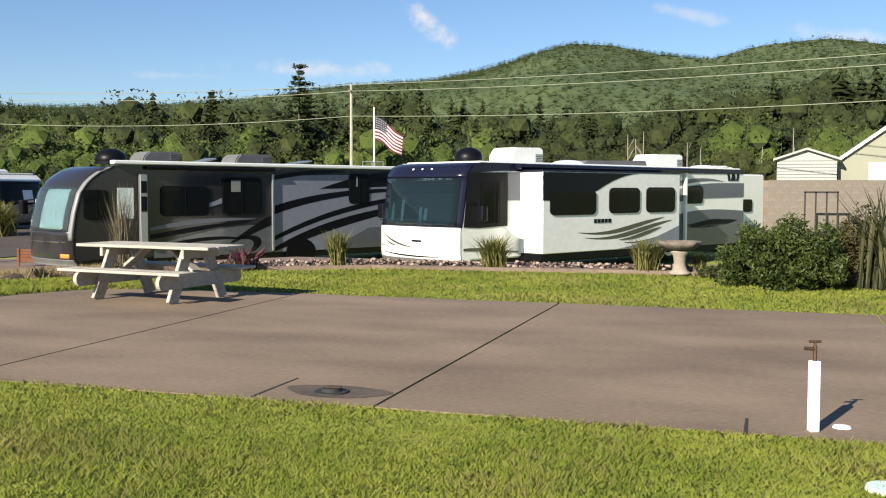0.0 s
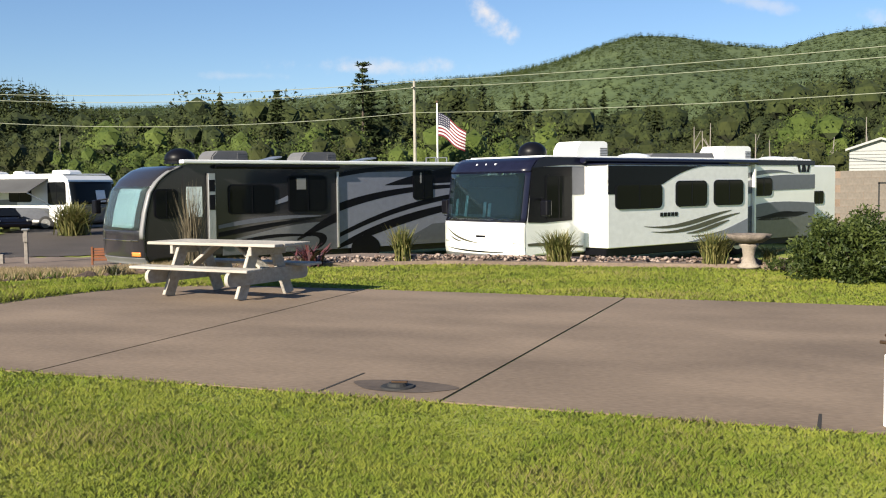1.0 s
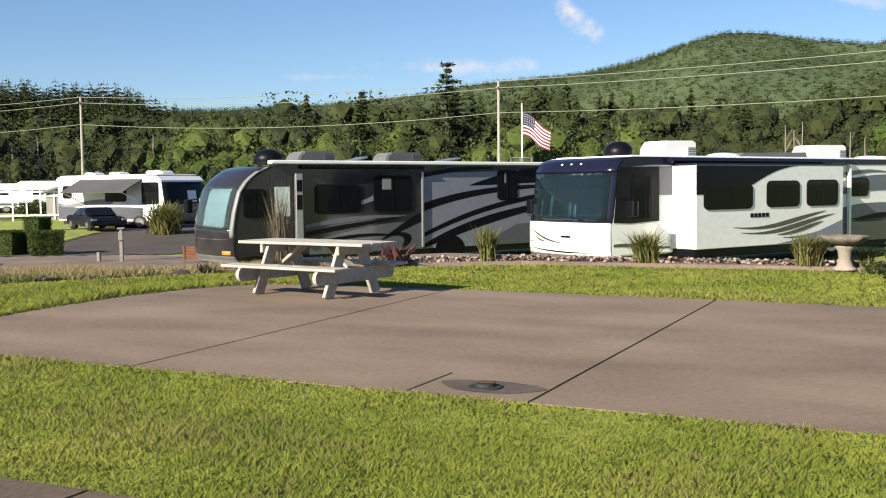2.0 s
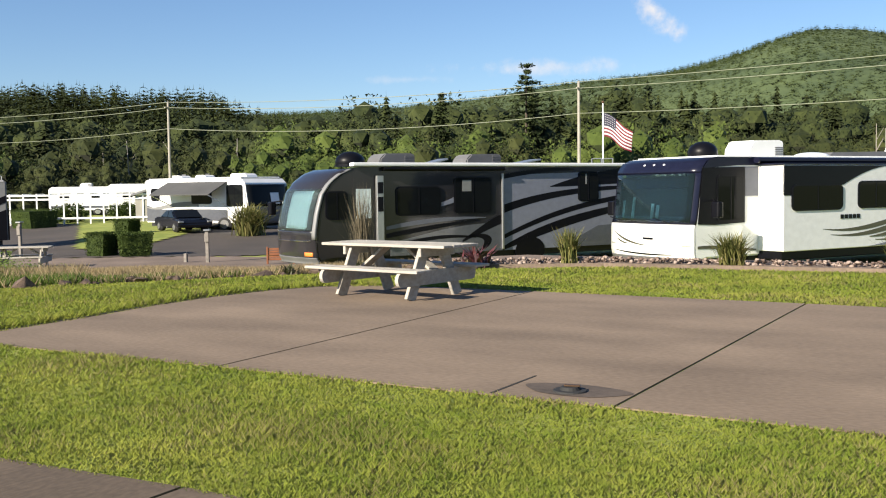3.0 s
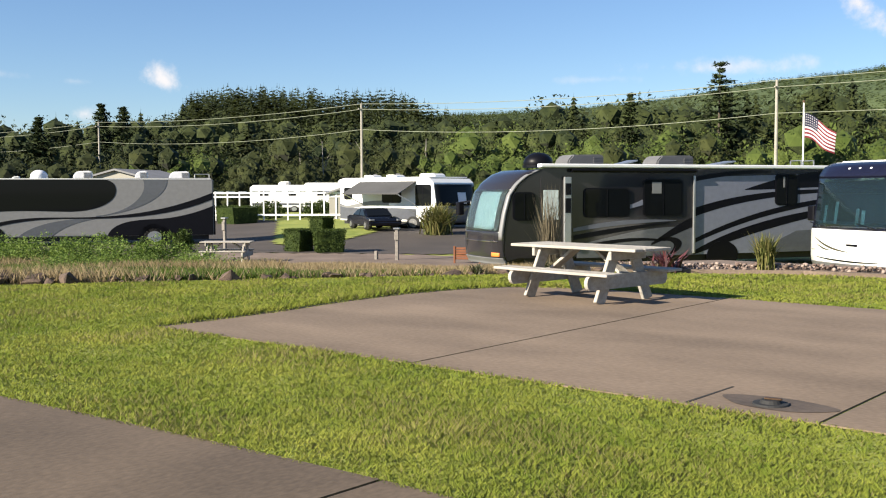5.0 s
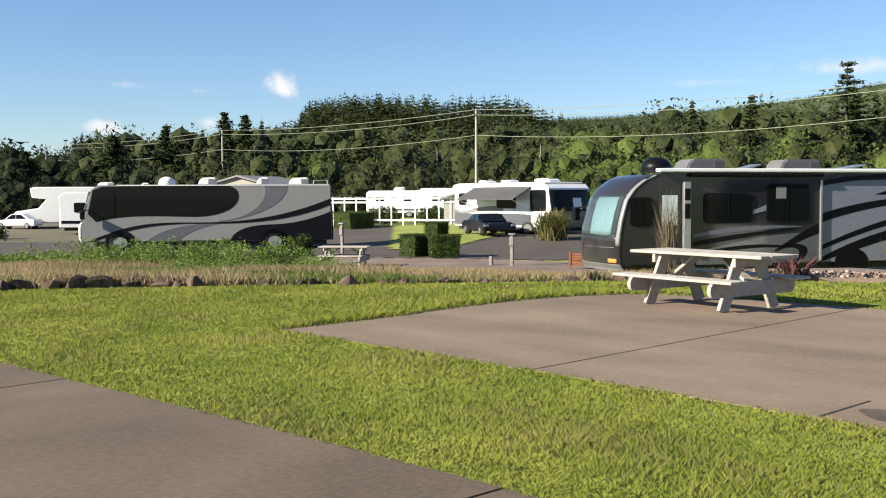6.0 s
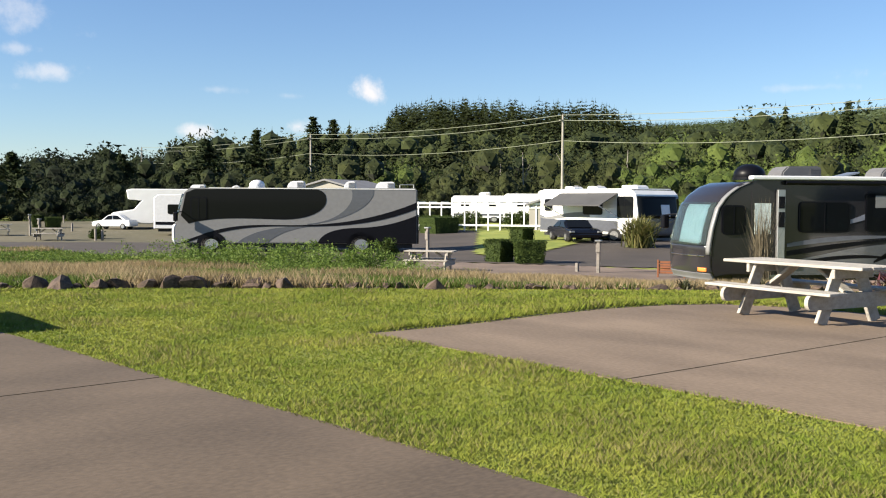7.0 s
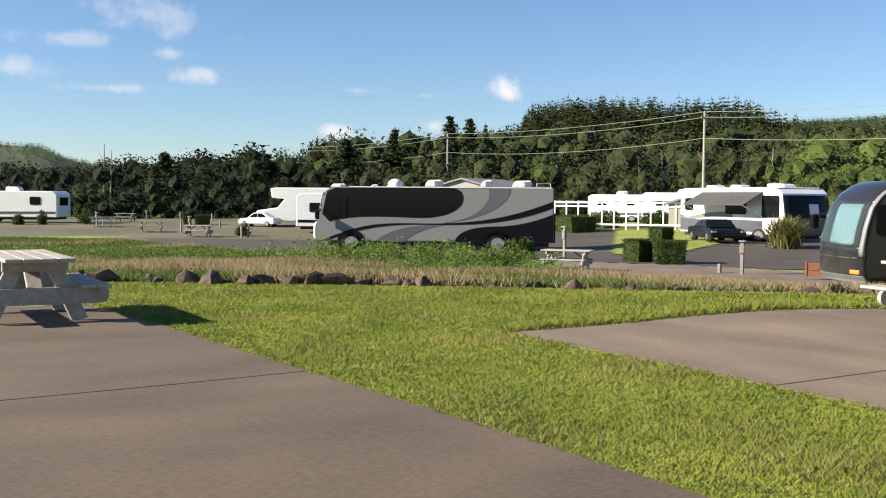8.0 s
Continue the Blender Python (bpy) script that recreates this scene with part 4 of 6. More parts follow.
# black sheet over the hull gives the dimness inside the cab by colour
nose(a, "windscreen_backing", pa, W, 1.38, 2.6, M_BLACK, 0.2, 0.004, 0.03, 0.97, 0.01, far=0.75)
nose(a, "curtain", pa, W, 1.42, 2.55, M_CURTAIN, 0.2, 0.016, 0.1, 0.46, 0.01, "pale blue-green curtain behind the windscreen", far=0.75)
nose(a, "trim_line", pa, W, 1.04, 1.07, M_CHROME, 0.2, 0.035, 0.05, 0.95, 0.02, far=0.75)
nose(a, "windscreen_post", pa, W, 1.1, 3.2, M_SILVER, 0.2, 0.035, -0.005, 0.03, 0.05, ny=2, nz=14, far=0.75)
# headlights coloured orange all over to carry the glint near the bumper
for y0, y1 in ((0.03, 0.13), (0.8, 0.97)):
    nose(a, "headlight", pa, W, 0.6, 0.72, M_GLINT, 0.2, 0.036, y0, y1, 0.03, "headlight with an orange glint put into its colour", 4, 3, far=0.75)
S = Side(a)
S.window(0.3, 0.78, 1.72, 2.5, 0.1)
S.panel("paint_field", [(5.1, 0.5), (11.55, 0.5), (11.55, 3.2), (5.1, 3.0)], M_STEEL, 0.003)
S.panel("paint_field", bez([(1.9, 0.92), (2.8, 1.1), (3.8, 1.5), (5.1, 1.4)]) + [(5.1, 0.5), (1.9, 0.5)], M_GREY, 0.003)
for up, low, m in (
    ([(1.8, 1.42), (2.6, 1.62), (3.4, 1.72), (4.6, 1.62)], [(1.8, 1.32), (2.6, 1.46), (3.4, 1.56), (4.6, 1.6)], M_MIDGREY),
    ([(1.8, 1.2), (2.8, 1.42), (3.6, 1.5), (4.4, 1.56)], [(1.8, 1.06), (2.8, 1.24), (3.6, 1.36), (4.4, 1.54)], M_BLACK),
    ([(2.1, 0.9), (3.0, 1.1), (3.6, 1.14), (4.3, 1.0)], [(2.1, 0.8), (3.0, 0.98), (3.6, 1.02), (4.3, 0.96)], M_BLACK),
    ([(3.2, 2.1), (3.6, 2.2), (3.6, 2.3), (3.9, 2.4)], [(3.2, 1.98), (3.5, 2.06), (3.6, 2.1), (3.9, 2.2)], M_STEEL),
    ([(3.9, 0.9), (4.4, 1.3), (4.8, 1.6), (5.1, 1.72)], [(3.9, 0.84), (4.5, 1.1), (4.8, 1.3), (5.1, 1.4)], M_BLACK),
    ([(4.1, 1.06), (4.9, 1.2), (4.9, 0.75), (4.5, 0.55)], [(4.1, 0.98), (4.62, 1.0), (4.62, 0.8), (4.4, 0.55)], M_BLACK),
    ([(5.1, 3.0), (6.4, 3.3), (7.0, 3.24), (7.4, 3.2)], [(5.1, 2.86), (6.0, 3.05), (6.6, 3.12), (7.4, 3.16)], M_BLACK),
    ([(5.1, 2.0), (6.2, 2.42), (7.6, 2.6), (9.4, 2.6)], [(5.1, 1.72), (6.2, 2.18), (7.6, 2.42), (9.4, 2.5)], M_BLACK),
    ([(6.6, 2.6), (7.6, 3.0), (8.6, 3.2), (9.6, 3.3)], [(6.6, 2.58), (7.6, 2.6), (8.6, 2.66), (9.6, 2.7)], M_BLACK),
    ([(5.1, 1.0), (6.4, 1.7), (7.6, 2.1), (9.6, 2.35)], [(5.1, 0.86), (6.4, 1.5), (7.6, 1.9), (9.6, 2.2)], M_BLACK),
    ([(5.1, 0.62), (6.0, 1.2), (7.4, 1.75), (9.6, 2.0)], [(5.1, 0.5), (6.2, 0.9), (7.4, 1.4), (9.6, 1.84)], M_BLACK),
):
    S.swoosh(up, low, m, 0.008)
S.panel("paint_field", [(6.9, 0.5), (11.5, 0.5), (11.5, 1.35), (8.2, 1.2)], M_GREY, 0.006)
S.window(2.1, 3.26, 1.78, 2.62)
S.window(3.7, 4.74, 1.8, 2.9, blind=True)
S.window(7.56, 8.18, 2.1, 3.08, blind=True)
d = S.panel("entry_door", [(0.95, 0.55), (1.46, 0.55), (1.46, 2.95), (0.95, 2.95)], M_CHAR, 0.008, 0.012)
S.panel("door_window", [(1.02, 1.7), (1.4, 1.7), (1.4, 2.6), (1.02, 2.6)], M_CURTAIN, 0.02, 0.006, parent=d)
bm = bmesh.new()
box(bm, 1.52, 1.7, -0.1, -0.01, 0.95, 3.0, 0.01)
arm = part("awning_arm", bm, M_ALU, a)
bm = bmesh.new()
box(bm, 1.54, 1.68, -0.115, -0.1, 1.9, 2.35, 0.005)
box(bm, 1.54, 1.68, -0.115, -0.1, 2.45, 2.8, 0.005)
part("arm_bracket", bm, M_BLACK, arm)
bm = bmesh.new()
box(bm, 5.06, 5.12, -0.06, -0.01, 0.55, 3.05, 0.008)
part("awning_arm", bm, M_ALU, a)
bm = bmesh.new()
box(bm, 0.9, 11.5, -0.13, 0.08, 3.28, 3.4, 0.03, 2)
part("awning", bm, M_WHITE, a, "white rolled awning case")
bm = bmesh.new()
cyl(bm, (1.7, -0.08, 3.2), (5.1, -0.08, 3.2), 0.06, n=12)
part("awning_roll", bm, M_BLACK, a)
bm = bmesh.new()
cyl(bm, (5.95, -0.016, 0.46), (5.95, 0.05, 0.46), 0.46, n=24)
part("wheel_arch", bm, M_BLACK, a)
wheel(a, 5.95, 0.07, 0.4)
wheel(a, 1.5, 0.12, 0.47)
ac_unit(a, 2.15, 3.15, 3.36, 0.7, M_PLASTIC)
ac_unit(a, 4.65, 5.75, 3.36, 0.7, M_PLASTIC)
dome(a, 1.5, 1.2, 3.34, 0.36, 0.46, M_BLACK)
vent(a, 3.65, 4.15, 3.38, 1.0, 1.5, M_ALU)
vent(a, 6.35, 7.1, 3.38, 1.0, 1.5, M_ALU)
bm = bmesh.new()
for x in (8.6, 9.0):
    for y in (0.3, 0.7):
        cyl(bm, (x, y, 3.32), (x, y, 3.58), 0.018, n=6)
    cyl(bm, (x, 0.3, 3.58), (x, 0.7, 3.58), 0.018, n=6)
part("roof_rail", bm, M_ALU, a)
mirror(a, 0.2, W + 0.02, 1.9, 1)

# ---- grey coach with S-curve paint ----
b = thing("motorhome", -49.24, 19.63, -1.09, 56.0, "silver-grey coach with black S-curve stripes", "motorhome", "parked motorhomes", sx=K * 0.95)
bf = [(0.0, 0.45), (-0.1, 0.6), (-0.1, 1.3), (0.0, 1.5), (0.32, 3.05), (0.55, 3.3)]
pb = interp(bf)
hull(b, bf, 9.6, 3.34, 0.5, W, M_SILVER)
underside(b, 0.4, 9.4, W, 0.5)
nose(b, "front_panel", pb, W, 0.45, 1.46, M_PEARL, 0.2, 0.02)
nose(b, "windscreen", pb, W, 1.5, 3.0, M_TINT, 0.2, 0.03, 0.02, 0.98, 0.012)
nose(b, "curtain", pb, W, 1.55, 2.95, M_CURTAIN, 0.2, 0.01, 0.04, 0.3, 0.01)
S = Side(b)
S.panel("window_band", bez([(0.5, 1.5), (1.6, 1.9), (3.0, 1.75), (4.3, 1.72)]) + bez([(4.3, 1.72), (5.5, 1.75), (6.0, 2.3), (5.95, 2.8)]) + bez([(5.95, 2.8), (5.95, 3.1), (5.7, 3.26), (5.5, 3.26)], 5) + [(0.75, 3.24), (0.4, 3.05), (0.2, 1.9)], M_GLASS, 0.004)
S.window(0.62, 1.2, 1.75, 2.8, 0.06)
S.swoosh([(6.95, 3.26), (7.2, 2.5), (6.4, 1.6), (5.2, 1.5)], [(7.85, 3.26), (7.9, 2.5), (6.9, 1.7), (5.2, 1.46)], M_GREY)
S.swoosh([(0.3, 0.62), (1.4, 1.1), (1.9, 1.5), (4.0, 1.44)], [(0.3, 0.5), (1.5, 0.98), (2.2, 1.34), (4.0, 1.38)], M_BLACK, 0.01)
S.swoosh([(4.0, 1.44), (6.0, 1.4), (7.6, 1.6), (9.56, 2.6)], [(4.0, 1.38), (6.0, 1.34), (7.8, 1.36), (9.56, 2.28)], M_BLACK, 0.01)
S.swoosh([(4.6, 1.36), (3.6, 1.3), (2.8, 1.0), (2.4, 0.52)], [(5.2, 1.36), (4.4, 1.2), (3.9, 0.9), (3.6, 0.52)], M_GREY)
S.panel("paint_field", bez([(5.6, 0.52), (5.8, 1.2), (6.6, 1.3), (7.4, 1.32)]) + bez([(7.4, 1.32), (8.2, 1.36), (8.9, 1.6), (9.57, 1.95)]) + [(9.57, 0.52)], M_BLACK, 0.008)
S.panel("trim_line", [(1.3, 3.28), (9.5, 3.26), (9.5, 3.3), (1.3, 3.32)], M_WHITE, 0.01)
bm = bmesh.new()
box(bm, 9.57, 9.66, 0.1, W - 0.1, 0.5, 2.0, 0.02)
part("rear_engine_cover", bm, M_BLACK, b)
for x in (1.4, 7.35):
    bm = bmesh.new()
    cyl(bm, (x, -0.014, 0.5), (x, 0.1, 0.5), 0.58, n=24)
    part("wheel_arch", bm, M_BLACK, b)
    wheel(b, x, -0.014, 0.46)
dome(b, 3.1, 0.8, 3.34, 0.32, 0.4, M_PEARL)
ac_unit(b, 4.3, 5.0, 3.32, 0.6, M_PEARL)
ac_unit(b, 6.6, 7.1, 3.32, 0.6, M_PEARL)
ac_unit(b, 7.9, 8.7, 3.3, 0.6, M_PEARL)
bm = bmesh.new()
for x in (8.9, 9.45):
    cyl(bm, (x, 0.25, 3.3), (x, 0.25, 3.52), 0.02, n=6)
cyl(bm, (8.9, 0.25, 3.52), (9.45, 0.25, 3.52), 0.02, n=6)
part("roof_rail", bm, M_ALU, b)
mirror(b, 0.1, -0.02, 1.75, -1)

# ---- white motorhome with an open awning, beyond the road ----
c = thing("motorhome", -38.5, 45.5, -0.72, 176.0, "white motorhome with grey awning opened over a car", "motorhome", "parked motorhomes", sz=0.95)
cf = [(0.06, 0.45), (0.0, 0.6), (0.0, 1.4), (0.18, 2.9), (0.4, 3.15)]
pc = interp(cf)
hull(c, cf, 6.5, 3.2, 0.5, W, M_WHITE)
underside(c, 0.5, 6.3, W, 0.5)
# lower front in grey: the shade on this side is put into its colour
nose(c, "front_panel", pc, W, 0.45, 1.46, M_PLASTIC, 0.12, 0.02)
nose(c, "windscreen", pc, W, 1.5, 2.8, M_GLASS, 0.12, 0.03, 0.03, 0.97, 0.03)
nose(c, "white_blind", pc, W, 1.6, 2.3, M_PEARL, 0.12, 0.045, 0.3, 0.5, 0.012)
S = Side(c, W, 1)
S.window(0.3, 1.2, 1.55, 2.75)
S.window(5.6, 6.1, 1.9, 2.6)
S.window(2.2, 3.4, 1.7, 2.5)
S.swoosh([(1.2, 1.3), (4, 1.5), (5, 1.0), (6.45, 1.6)], [(1.2, 0.6), (4, 0.8), (5, 0.55), (6.45, 0.6)], M_GREY)
S.swoosh([(3.0, 1.8), (5, 1.9), (5.5, 1.3), (6.5, 1.5)], [(3.0, 1.5), (5, 1.6), (5.5, 1.1), (6.5, 1.45)], M_SILVER, 0.01)
for x in (1.4, 5.2):
    wheel(c, x, W + 0.012, 0.45, 1)
bm = bmesh.new()
prism(bm, [(0, 3.0), (0.02, 2.96), (1.05, 2.2), (1.05, 2.26)], 1.2, 5.0)
bmesh.ops.rotate(bm, verts=bm.verts, cent=(0, 0, 0), matrix=Matrix.Rotation(radians(90), 3, "Z"))
for vv in bm.verts:
    vv.co = Vector((-vv.co.x, vv.co.y + W, vv.co.z))
aw = part("awning", bm, M_CANVAS, c, "grey canvas awning stretched open")
for x in (1.3, 4.9):
    bm = bmesh.new()
    cyl(bm, (x, W, 1.6), (x, W + 1.03, 2.22), 0.03, n=6)
    part("awning_arm", bm, M_WHITE, aw)
bm = bmesh.new()
box(bm, 0.5, 6.4, 0.1, W - 0.1, 3.19, 3.26, 0.02)
part("roof", bm, M_WHITE, c)
ac_unit(c, 1.0, 2.0, 3.24, 0.7, M_WHITE, h=0.25)
ac_unit(c, 3.6, 4.3, 3.24, 0.6, M_WHITE, h=0.22)
ac_unit(c, 5.2, 5.9, 3.24, 0.6, M_WHITE, h=0.22)

# ---- picnic tables ----
M_WOODSH = mat("weathered_table_wood", (0.28, 0.256, 0.22), 0.85, col2=(0.42, 0.392, 0.343), scale=2.5, fine=30, bump=0.4, stretch=(1, 7, 7), island=0.2)


def beam(p, q, w, h):
    """A board from p to q, w wide along y-ish, h deep."""
    p, q = Vector(p), Vector(q)
    bm = bmesh.new()
    d = (q - p)
    m = Matrix.Translation((p + q) / 2) @ d.to_track_quat("X", "Z").to_matrix().to_4x4()
    bmesh.ops.create_cube(bm, size=1, matrix=m @ Matrix.Diagonal((d.length, w, h, 1)))
    bmesh.ops.bevel(bm, geom=list(bm.edges), offset=0.006, segments=1, affect="EDGES")
    return bm


def picnic_table(x, y, z, yaw, label, L=1.76, tall=1.0):
    t = thing("picnic_table", x, y, z, yaw, label, "picnic table", "picnic tables", sz=tall)
    rt = random.Random(7)
    for k in range(4):
        y0 = -0.3 + 0.152 * k
        part("tabletop_plank", box(bmesh.new(), -L / 2 + rt.uniform(-0.01, 0.01), L / 2 + rt.uniform(-0.01, 0.01), y0, y0 + 0.144, 0.715 + rt.uniform(0, 0.004), 0.76, 0.006), M_WOODSH, t)
    for s in (-1, 1):
        for k in (-1, 1):
            part("bench_plank", box(bmesh.new(), -L / 2 + 0.06 + rt.uniform(-0.01, 0.01), L / 2 - 0.1 + rt.uniform(-0.01, 0.01), s * 0.5 + k * 0.068 - 0.064, s * 0.5 + k * 0.068 + 0.064, 0.4, 0.44, 0.006), M_WOODSH, t)
    for e in (-0.54, 0.54):
        bm = bmesh.new()
        bow = [(0.6 + 0.06 * math.cos(w), 0.3 + 0.098 * math.sin(w)) for w in [radians(-90 + 22.5 * k) for k in range(9)]]
        prism(bm, bow + [(-u, z_) for u, z_ in bow[::-1]], -0.022, 0.022)
        bmesh.ops.rotate(bm, verts=bm.verts, cent=(0, 0, 0), matrix=Matrix.Rotation(radians(90), 3, "Z"))
        bmesh.ops.translate(bm, verts=bm.verts, vec=(e, 0, 0))
        part("bench_support", bm, M_WOODSH, t)
        part("top_cleat", box(bmesh.new(), e - 0.02, e + 0.02, -0.29, 0.29, 0.59, 0.714, 0.006), M_WOODSH, t)
        for s in (-1, 1):
            part("leg", beam((e * 0.915, s * 0.4, 0.0), (e * 0.915, s * 0.15, 0.71), 0.042, 0.15), M_WOODSH, t)
        part("brace", beam((e * 0.94, 0, 0.38), (e * 0.28, 0, 0.71), 0.14, 0.04), M_WOODSH, t)
    return t


picnic_table(-8.84, 12.2, 0.004, -7.3, "weathered white wooden picnic table on the concrete")
picnic_table(-14.98, 1.6, 0.004, 1.0, "weathered grey wooden picnic table beside the lawn", tall=1.07)
for x, y, yaw in ((-31.1, 22.2, 40), (-67.0, 18.4, 60), (-74.6, 17.1, 75), (-95.0, 19.5, 60), (-83.1, 15.2, 80)):
    picnic_table(x, y, float(ground_z(x, y)) + 0.03, yaw, "pale picnic table on the lower gravel site" if x > -40 else "pale picnic table on a far lower site", 1.4)

# ---- taps, covers, posts ----
M_PVC = mat("white_pvc", (0.8, 0.8, 0.78), 0.4, var=0.03)
M_BRASS = mat("tarnished_brass", (0.1, 0.06, 0.035), 0.5, metal=0.6, var=0.2)
t = thing("water_post", -0.38, 6.8, 0, 20, "white square water post with a brass tap", "water tap")
part("post", box(bmesh.new(), -0.023, 0.023, -0.023, 0.023, 0, 0.455, 0.004), M_PVC, t)
bm = bmesh.new()
cyl(bm, (0, 0, 0.455), (0, 0, 0.55), 0.011, n=8)
cyl(bm, (0, 0, 0.53), (-0.05, 0, 0.535), 0.012, n=8)
part("tap_body", bm, M_BRASS, t)
bm = bmesh.new()
cyl(bm, (0, 0, 0.55), (0, 0, 0.575), 0.007, n=8)
cyl(bm, (-0.028, 0, 0.578), (0.028, 0, 0.578), 0.009, n=8)
part("tap_handle", bm, M_BRASS, t)
t = thing("pipe_cover", -0.2, 6.95, 0.003, 0, "small pale pipe cover on the concrete", "cover")
part("cover", cyl(bmesh.new(), (0, 0, 0), (0, 0, 0.012), 0.045, 0.04, n=14), M_PVC, t)
t = thing("valve_cover", -0.06, 5.62, -0.03, 0, "pale round valve cover in the lawn", "cover")
part("lid", cyl(bmesh.new(), (0, 0, 0), (0, 0, 0.04), 0.09, 0.08, n=18), mat("pale_plastic", (0.6, 0.75, 0.72), 0.5), t)
M_STAIN = mat("damp_concrete", (0.075, 0.056, 0.042), 0.85, var=0.2, scale=3, fine=20)
bm = bmesh.new()
vs = [bm.verts.new((-3.78 + 0.42 * math.cos(w) * (1 + 0.12 * math.sin(3 * w)), 6.98 + 0.22 * math.sin(w), 0.0035)) for w in [k * math.tau / 28 for k in range(28)]]
bm.faces.new(vs)
part("stain", bm, M_STAIN, pad_1)
t = thing("drain_cap", -3.8, 6.93, 0.003, 15, "dark sewer drain cap set in the concrete", "drain")
part("ring", cyl(bmesh.new(), (0, 0, 0), (0, 0, 0.012), 0.1, 0.095, n=20), M_RUBBER, t)
part("cap", cyl(bmesh.new(), (0, 0, 0.012), (0, 0, 0.035), 0.06, 0.05, n=16), M_RUBBER, t)
part("grip", box(bmesh.new(), -0.035, 0.06, -0.012, 0.012, 0.035, 0.05, 0.004), M_BRASS, t)


def at_bearing(az_, r):
    x, y = polar(az_, r)
    return float(x), float(y), float(ground_z(x, y))


def hookup(x, y, h, label="white utility pedestal post beside the road"):
    t = thing("utility_post", x, y, float(ground_z(x, y)), rr.uniform(0, 40), label, "post", "utility posts")
    part("post", box(bmesh.new(), -0.045, 0.045, -0.045, 0.045, 0, h, 0.01), M_BARE, t)
    if h > 0.8:
        part("meter_box", box(bmesh.new(), -0.06, 0.06, -0.085, -0.045, h * 0.66, h * 0.92, 0.01), M_BARE, t)
        part("cap", box(bmesh.new(), -0.09, 0.09, -0.09, 0.08, h, h + 0.06, 0.01), M_ALU, t)


hookup(-26.9, 26.8, 1.18)
hookup(-27.8, 26.6, 0.35, "short white marker post on gravel")
hookup(-36.2, 25.8, 1.45)
for x, y, h in ((-85.2, 15.2, 1.06), (-87.3, 16.1, 0.45), (-150.4, 30.8, 0.88), (-150.6, 33.8, 1.3), (-107.2, 24.2, 0.86), (-107.1, 24.6, 0.62), (-150.9, 37.6, 1.0), (-119.5, 30.6, 0.76), (-87.1, 22.5, 1.0), (-151, 42, 1.1), (-100.7, 29.2, 0.7),
                (-150.3, 47.0, 1.0), (-78.1, 23.2, 0.64), (-65.3, 20.8, 0.78), (-65.2, 21.2, 0.7), (-73.3, 18.9, 0.76), (-74.7, 19.9, 1.08), (-42.7, 45.8, 1.2)):
    hookup(x, y, h)

# ---- clipped hedges and shrubs ----
M_BOX = mat("boxwood_leaves", (0.0245, 0.042, 0.0084), 0.7, col2=(0.0595, 0.0875, 0.0175), scale=3, fine=14, island=0.25, spec=0.2)
leafy(M_BOX, 0.3)


def leaf_cloud(n, f, leaf, gen):
    """n leaves at the places that f(gen) gives."""
    c = np.array([f(gen) for _ in range(n)])
    return c[:, None, :] + gen.normal(0, leaf, (n, 3, 3))


def tris(name, T, m, parent, label=""):
    ob = mesh_np(name, T.reshape(-1, 3), np.arange(T.shape[0] * 3).reshape(-1, 3), m)
    ob.parent = parent
    return ob


def clipped(x, y, w, h, label):
    z = float(ground_z(x, y))
    t = thing("clipped_hedge", x, y, z, rr.uniform(0, 90), label, "hedge", "clipped hedges", sx=1.0)
    gen = np.random.default_rng(int(abs(x) * 10))
    bm = bmesh.new()
    prism(bm, [(-w * 0.4, 0), (w * 0.4, 0), (w * 0.46, h * 0.93), (-w * 0.46, h * 0.93)], -w * 0.4, w * 0.4)
    part("core", bm, M_BOX, t)

    def f(q):
        k = q.integers(0, 3)
        u_, s_ = q.uniform(-1, 1), q.choice([-1, 1])
        if k == 2:
            return (u_ * w * 0.5, q.uniform(-1, 1) * w * 0.5, h * q.uniform(0.95, 1.0))
        zz = q.uniform(0.03, 1)
        ww = w * (0.43 + 0.07 * zz) * q.uniform(0.97, 1.04)
        return (u_ * ww, s_ * ww, zz * h) if k else (s_ * ww, u_ * ww, zz * h)
    tris("leaves", leaf_cloud(2600, f, 0.028, gen), M_BOX, t)


clipped(-34.3, 28.3, 1.05, 0.98, "square-clipped green hedge beside the road")
clipped(-32.8, 28.7, 1.3, 0.98, "square-clipped green hedge beside the road")
clipped(-43.2, 37.5, 1.1, 0.85, "small clipped hedge on the grass island")
for x, y, w, h in ((-123.9, 24.6, 1.3, 1.4), (-85.5, 23.9, 1.25, 0.84), (-85.8, 22.7, 0.6, 1.0), (-63, 46.5, 2.6, 1.3), (-65, 48, 2.4, 1.3)):
    clipped(x, y, w, h, "clipped dark green hedge on a far site")


